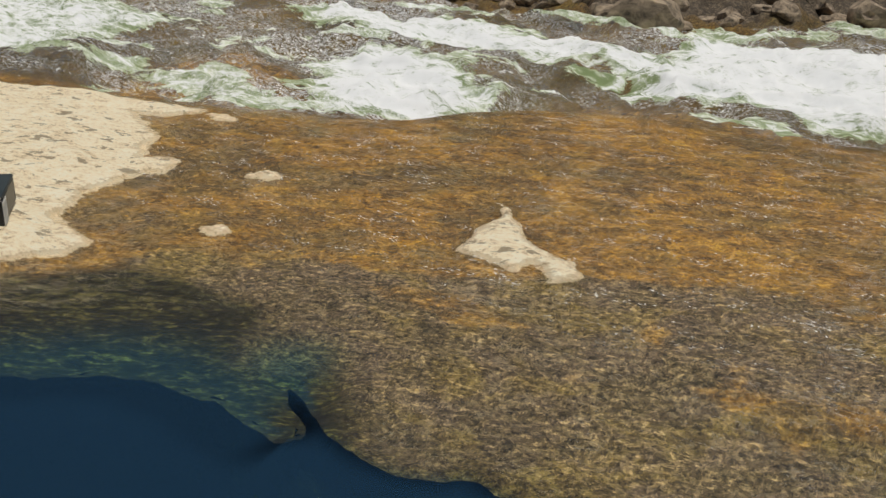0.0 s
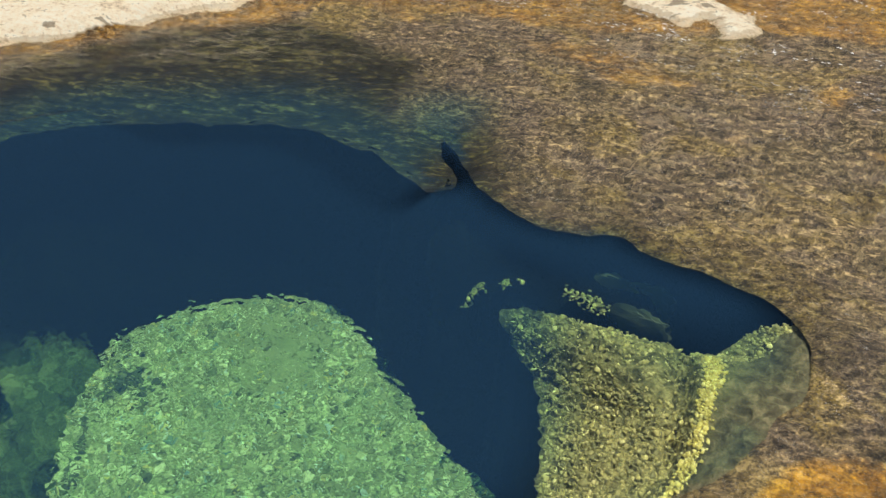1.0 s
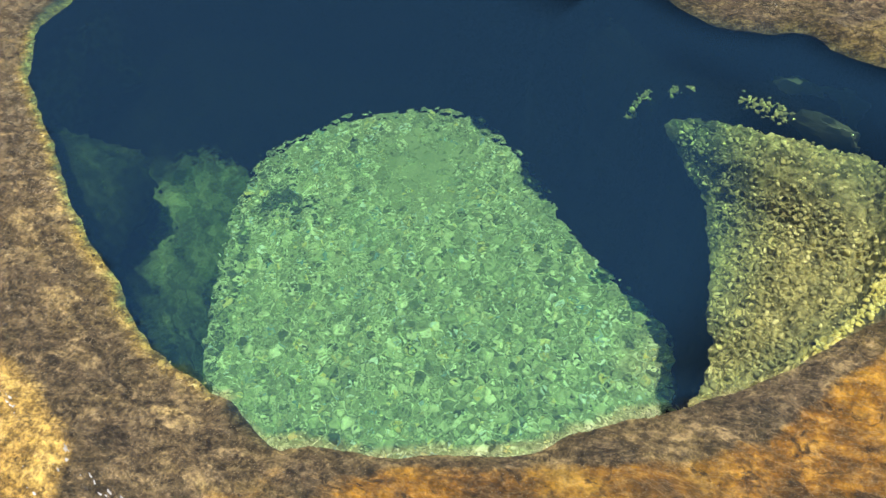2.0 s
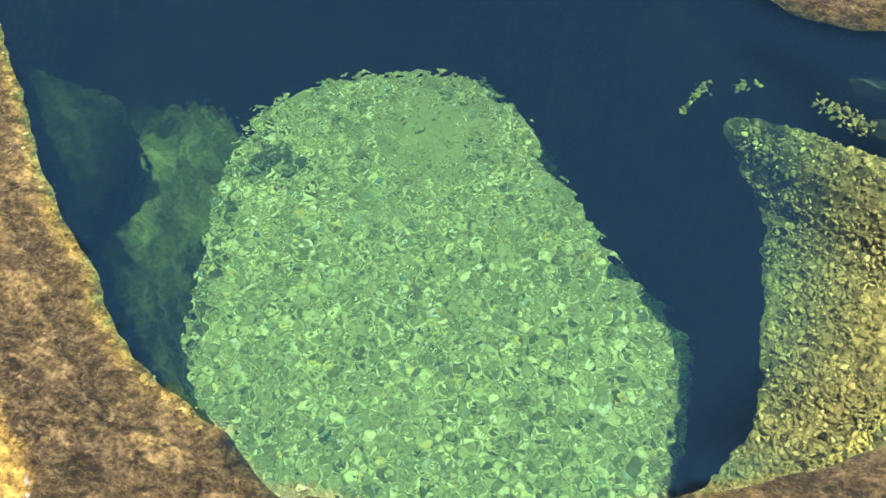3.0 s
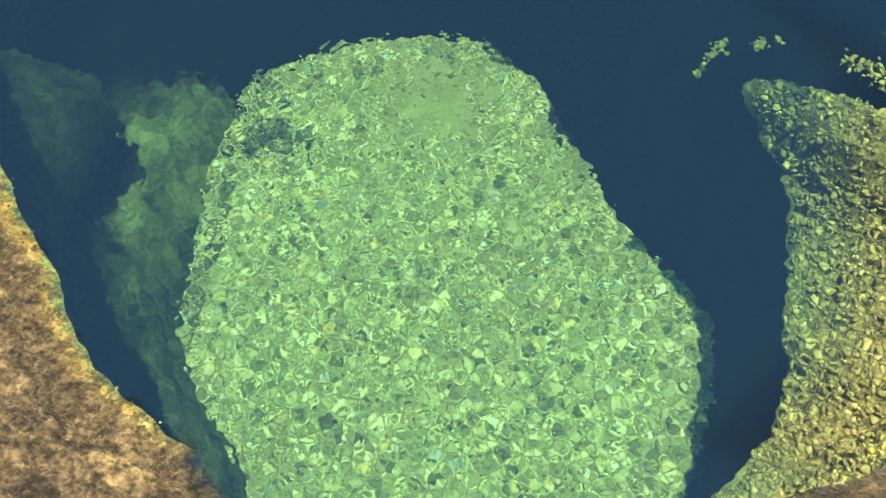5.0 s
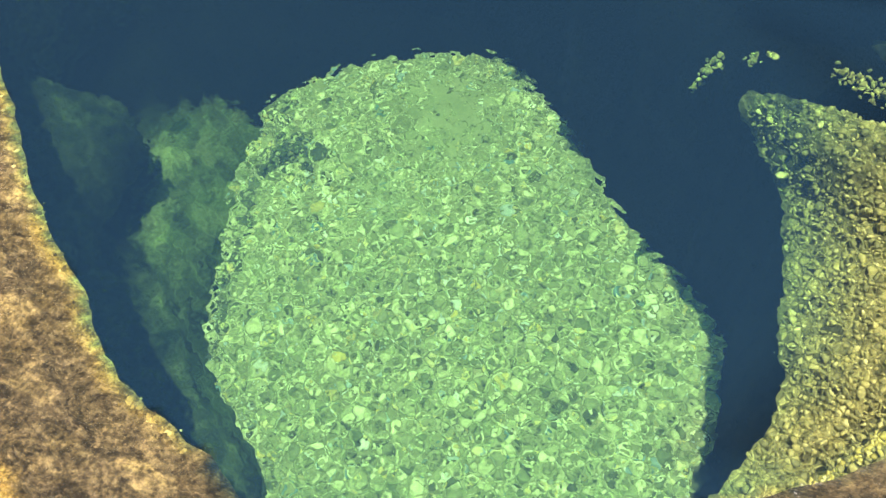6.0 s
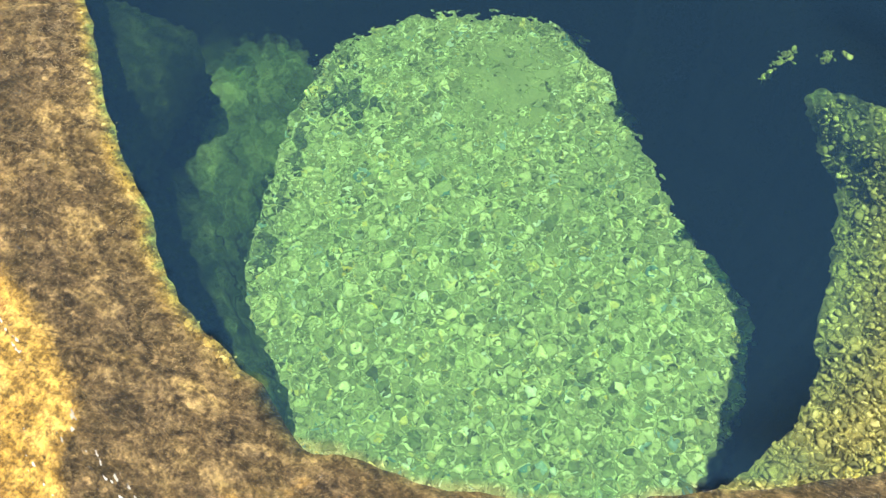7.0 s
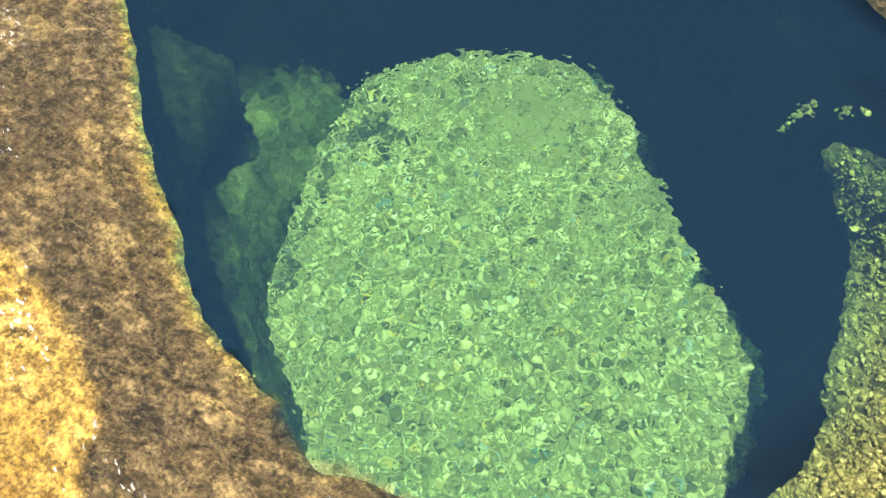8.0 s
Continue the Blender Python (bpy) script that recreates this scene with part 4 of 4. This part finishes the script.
build_rock_tufts()


def build_crust():
    """Chips of golden crust along the pool's near edge."""
    rng = np.random.default_rng(44)
    pick = rim[(rim[:, 0] < .35) & (rim[:, 1] < 1.15)]
    k = rng.integers(0, len(pick), 330)
    w = vnoise(pick[k, 0] * 9, pick[k, 1] * 9, 45)
    k = k[w > rng.uniform(-.7, .5, 330)]
    x, y = pick[k, 0] + rng.normal(0, .007, len(k)), pick[k, 1] + rng.normal(-.016, .007, len(k))
    size = rng.lognormal(math.log(.0045), .4, len(k)).clip(.0025, .011)
    z = ground_z(x, y) - size * .25
    return tagged(scatter("crust", x, y, z, size, 46, CRUST), "golden crust of algae chips along the pool's edge", "algae crust", kind="stuff")


build_crust()


# ---- water: one sheet over pool, slabs and rapids ----
FOAM = [
    ([(-3.32, 6.89), (-3.26, 7.45), (-3.41, 8.08), (-3.96, 8.46), (-4.28, 10.06), (-2.65, 9.22), (-1.84, 8.34), (-1.62, 7.14), (-2.4, 6.2)], 1.0),
    ([(-6.7, 11.82), (-6.19, 13.0), (-3.01, 11.7), (-1.48, 11.94), (-.72, 11.28), (-.69, 10.35), (-2.46, 10.4), (-4.13, 10.53)], .95),
    ([(-.71, 9.71), (-.47, 10.78), (-.93, 12.18), (-.8, 14.0), (-.12, 13.9), (3.5, 14.2), (4.5, 9.8), (1.79, 9.37), (1.21, 9.32), (.36, 9.71), (.06, 9.46)], 1.0),
    ([(-14, 9), (-12, 12), (-8.59, 10.53), (-6.49, 9.41), (-6.55, 8.01), (-6.03, 6.4), (-9, 6.3)], .72),
]


def build_water():
    x, y = XX, YY
    es, bs = side_of(x, y, EDGE), side_of(x, y, BANK)
    river = smooth(-.1, .5, es)
    foam = np.zeros_like(x)
    for poly, level in FOAM:
        d, _, _, ins = outline(x, y, poly)
        s = np.where(ins, d, -d) + fbm(x * 1.5, y * 1.5, 3, 111) * .22
        foam = np.maximum(foam, smooth(-.40, .45, s) * level)
    foam = np.maximum(foam, river * (.22 + .34 * smooth(-.1, .9, fbm(x * .9 - .3 * y, y * 1.7, 4, 112))))
    foam *= river
    heave = fbm(x * .7 + .3 * y, y * 1.0, 5, 113, .58) * .13 + (1 - np.abs(vnoise(x * 1.6 + y * .5, y * 2.4, 114))) * .10 - .06
    z = river * (heave - .13) + river * foam * (.07 + np.abs(fbm(x * 4, y * 4, 3, 115)) * .035)
    z += (1 - river) * (fbm(x * 6, y * 9, 3, 116) * .0025) * smooth(.02, .2, np.where(RIN, 0, RD))
    depth = np.where(RIN, np.maximum(1.8 * smooth(-.02, np.where((YY > 2.0) & (XX < .1), .34, np.where(YY > 2.0, .16, -.015)), RD), 1.45 * smooth(.14, -.04, XX) * smooth(1.6, 1.9, YY)), np.maximum(0, -ZZ) * 1.0)
    shelf = ~RIN & (XX < .1) & (YY > 1.2) & (river < .01)
    depth = np.where(shelf, np.maximum(depth, 1.5 * smooth(.42, -.02, RD) * smooth(.1, -.2, XX) * smooth(1.2, 1.6, YY)), depth)
    led = [(a, b) for a, b, _ in LEDGE_EDGE] + [(a, b) for a, b, _ in LEDGE_BACK[::-1]]
    ld, _, _, lin = outline(x, y, led)
    ls = np.where(lin, ld, -ld)
    depth = depth * (1 - (.38 + .45 * smooth(2.3, 1.85, y)) * smooth(-.10, .16, ls))
    depth = np.where(river > .02, river * np.clip(-ZZ * .45, .05, .35), depth)
    depth = np.where(~RIN & (RD < .018) & (YY < 2.0), .6, depth)
    calm = np.where(RIN, 1.0, .45 + .10 * river)
    still = np.maximum(smooth(.05, .0, RD), smooth(.75, .25, RD) * smooth(.5, .0, x) * smooth(1.3, 1.7, y)) * (1 - river)
    calm = np.maximum(calm, still)
    z = np.where(bs > 3, -3.0, z)
    z = np.where((np.abs(x) > 70) | (y < -6), -3.0, z)
    ob = mesh_object("water", np.stack([x, y, z], 1), FACES, WATER)
    floats(ob, "depth", depth)
    floats(ob, "calm", np.clip(calm, 0, 1))
    floats(ob, "foam", foam)
    fd, _, _, fin = outline(x, y, SHOAL_FAR)
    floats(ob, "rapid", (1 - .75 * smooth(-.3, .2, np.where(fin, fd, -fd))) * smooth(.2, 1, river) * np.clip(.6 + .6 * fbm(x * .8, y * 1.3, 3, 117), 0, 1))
    # where the glints are painted, with a foam line on the right
    floats(ob, "glint_rows", (1 - river) * ~RIN * np.maximum(np.maximum(smooth(3.4, 4.2, y), 1.2 * np.exp(-((y - 3.72 - .64 * x) / .05) ** 2) * smooth(.9, 1.1, x) * smooth(1.8, 1.5, x)), smooth(.24, .36, RD) * smooth(1.0, .7, y)))
    ob.visible_shadow = False
    return tagged(ob, "clear river water, still over the pool and foaming in rapids", "water", kind="structure")


build_water()


# ---- far bank ----
boulders = [boulder_mesh("boulder", s, BANKROCK, 16) for s in range(6)]
rng = random.Random(8)
bank_line = np.array(BANK, float)
for k in range(96):
    bx = -9 + k * .158 + rng.uniform(-.15, .15)
    by = float(np.interp(bx, bank_line[:, 0], bank_line[:, 1])) + rng.uniform(-.6, .9)
    s = rng.uniform(.15, .34) * (1.7 if rng.random() < .18 else 1)
    ob = new("boulder", boulders[k % 6])
    bz = float(ground_z(bx, by)[0])
    ob.matrix_world = pose(bx, by, max(bz, -.25) + s * .15, rng.uniform(-16, 16), rng.uniform(-16, 16), rng.uniform(0, 360)) @ Matrix.Diagonal((s * rng.uniform(1.0, 1.9), s, s * rng.uniform(.55, .95), 1))
    tagged(ob, "weathered tan and dark boulder on the river bank", "boulder", "boulders on the far bank")


# ---- things on the dry slab ----
def slab(bm, size, at, bevel=.004):
    made = bmesh.ops.create_cube(bm, size=1)["verts"]
    for v in made:
        v.co = Vector((v.co.x * size[0] + at[0], v.co.y * size[1] + at[1], v.co.z * size[2] + at[2]))
    edges = list({e for v in made for e in v.link_edges})
    bmesh.ops.bevel(bm, geom=edges, offset=bevel, segments=2, affect="EDGES")
    return bm


def build_box():
    """Long low crate with a lid; local x runs along its front, y to its back."""
    L, D, H, w = 1.15, .42, .150, .012
    box = new("storage_box")
    bm = bmesh.new()
    slab(bm, (L, w, H - .018), (-L / 2, w / 2, (H - .018) / 2))
    part("front_panel", bm, BLACK, box, "black plastic front panel")
    bm = bmesh.new()
    slab(bm, (L, w, H - .018), (-L / 2, D - w / 2, (H - .018) / 2))
    part("back_panel", bm, BLACK, box)
    for sx in (-w / 2, -L + w / 2):
        bm = bmesh.new()
        slab(bm, (w - .001, D - 2 * w - .002, H - .018), (sx, D / 2, (H - .018) / 2))
        part("end_panel", bm, BLACK, box)
    bm = bmesh.new()
    slab(bm, (L - .02, D - .02, .01), (-L / 2, D / 2, .008))
    part("base", bm, BLACK, box)
    bm = bmesh.new()
    slab(bm, (L + .006, D - .016, .014), (-L / 2, D / 2 + .012, H - .007), .005)
    lid = part("lid", bm, GREY, box, "dark grey glossy lid")
    # ribbed pale trim along the front edge and down one corner
    bm = bmesh.new()
    slab(bm, (L, .008, .004), (-L / 2, .004, H - .002), .001)
    slab(bm, (L, .008, .004), (-L / 2, .004, H - .0155), .001)
    for i in range(58):
        slab(bm, (.0035, .007, .010), (-.008 - i * .0197, .0045, H - .0088), .0008)
    part("edge_trim", bm, PALE, box, "pale ribbed edge trim")
    bm = bmesh.new()
    for q in (.004, .05, .1):
        slab(bm, (.005, .008, H - .02), (.0035, q, (H - .02) / 2), .001)
    for i in range(9):
        slab(bm, (.005, .092, .0065), (.0035, .052, .010 + i * .0138), .0008)
    part("corner_trim", bm, PALE, box, "pale ribbed corner trim")
    bm = bmesh.new()
    slab(bm, (.045, .03, .006), (-.13, .018, H + .004), .002)
    part("latch", bm, PALE, box, "white latch")
    return tagged(box, "long low black plastic storage box on pale dry rock", "box")


crate = build_box()
crate.matrix_world = pose(-2.18, 3.10, .068, 0, 0, 44)


def build_bag():
    bag = new("bag")
    bm = bmesh.new()
    bmesh.ops.create_icosphere(bm, subdivisions=4, radius=1)
    for v in bm.verts:
        d = v.co.copy()
        r = 1 + .10 * noise.noise(d * 2.2) + .05 * noise.noise(d * 5)
        v.co = Vector((.26 * math.copysign(abs(d.x) ** .7, d.x) * r, .15 * math.copysign(abs(d.y) ** .7, d.y) * r, .055 + .13 + .13 * math.copysign(abs(d.z) ** .75, d.z) * r))
    for f in bm.faces:
        f.smooth = True
    part("body", bm, CLOTH, bag)
    bm = bmesh.new()
    slab(bm, (.55, .33, .065), (0, 0, .033), .022)
    part("base", bm, LEATHER, bag, "brown leather base")
    return tagged(bag, "dark grey cloth bag with brown base on dry rock", "bag")


bag = build_bag()
bag.matrix_world = pose(-4.15, 3.31, float(ground_z(-4.13, 3.33)[0]) - .005, 0, 0, 48)


def build_stick():
    bm = bmesh.new()
    rings, sides = 14, 7
    loops = []
    for i in range(rings):
        t = i / (rings - 1)
        r = .011 * (1 - .45 * t)
        c = Vector((.62 * t, .03 * math.sin(3.2 * t) + .012 * math.sin(11 * t), .012 + .006 * math.sin(7 * t)))
        loops.append([bm.verts.new(c + Vector((0, r * math.cos(6.283 * k / sides), r * math.sin(6.283 * k / sides)))) for k in range(sides)])
    for a, b in zip(loops, loops[1:]):
        for k in range(sides):
            bm.faces.new((a[k], a[(k + 1) % sides], b[(k + 1) % sides], b[k])).smooth = True
    bm.faces.new(loops[0][::-1])
    bm.faces.new(loops[-1])
    me = bpy.data.meshes.new("stick")
    bm.to_mesh(me)
    bm.free()
    me.materials.append(BARK)
    return tagged(new("stick", me), "thin bent brown driftwood stick on dry rock", "stick")


stick = build_stick()
stick.matrix_world = pose(-4.08, 3.05, float(ground_z(-3.85, 3.3)[0]) + .002, 0, 0, 48)
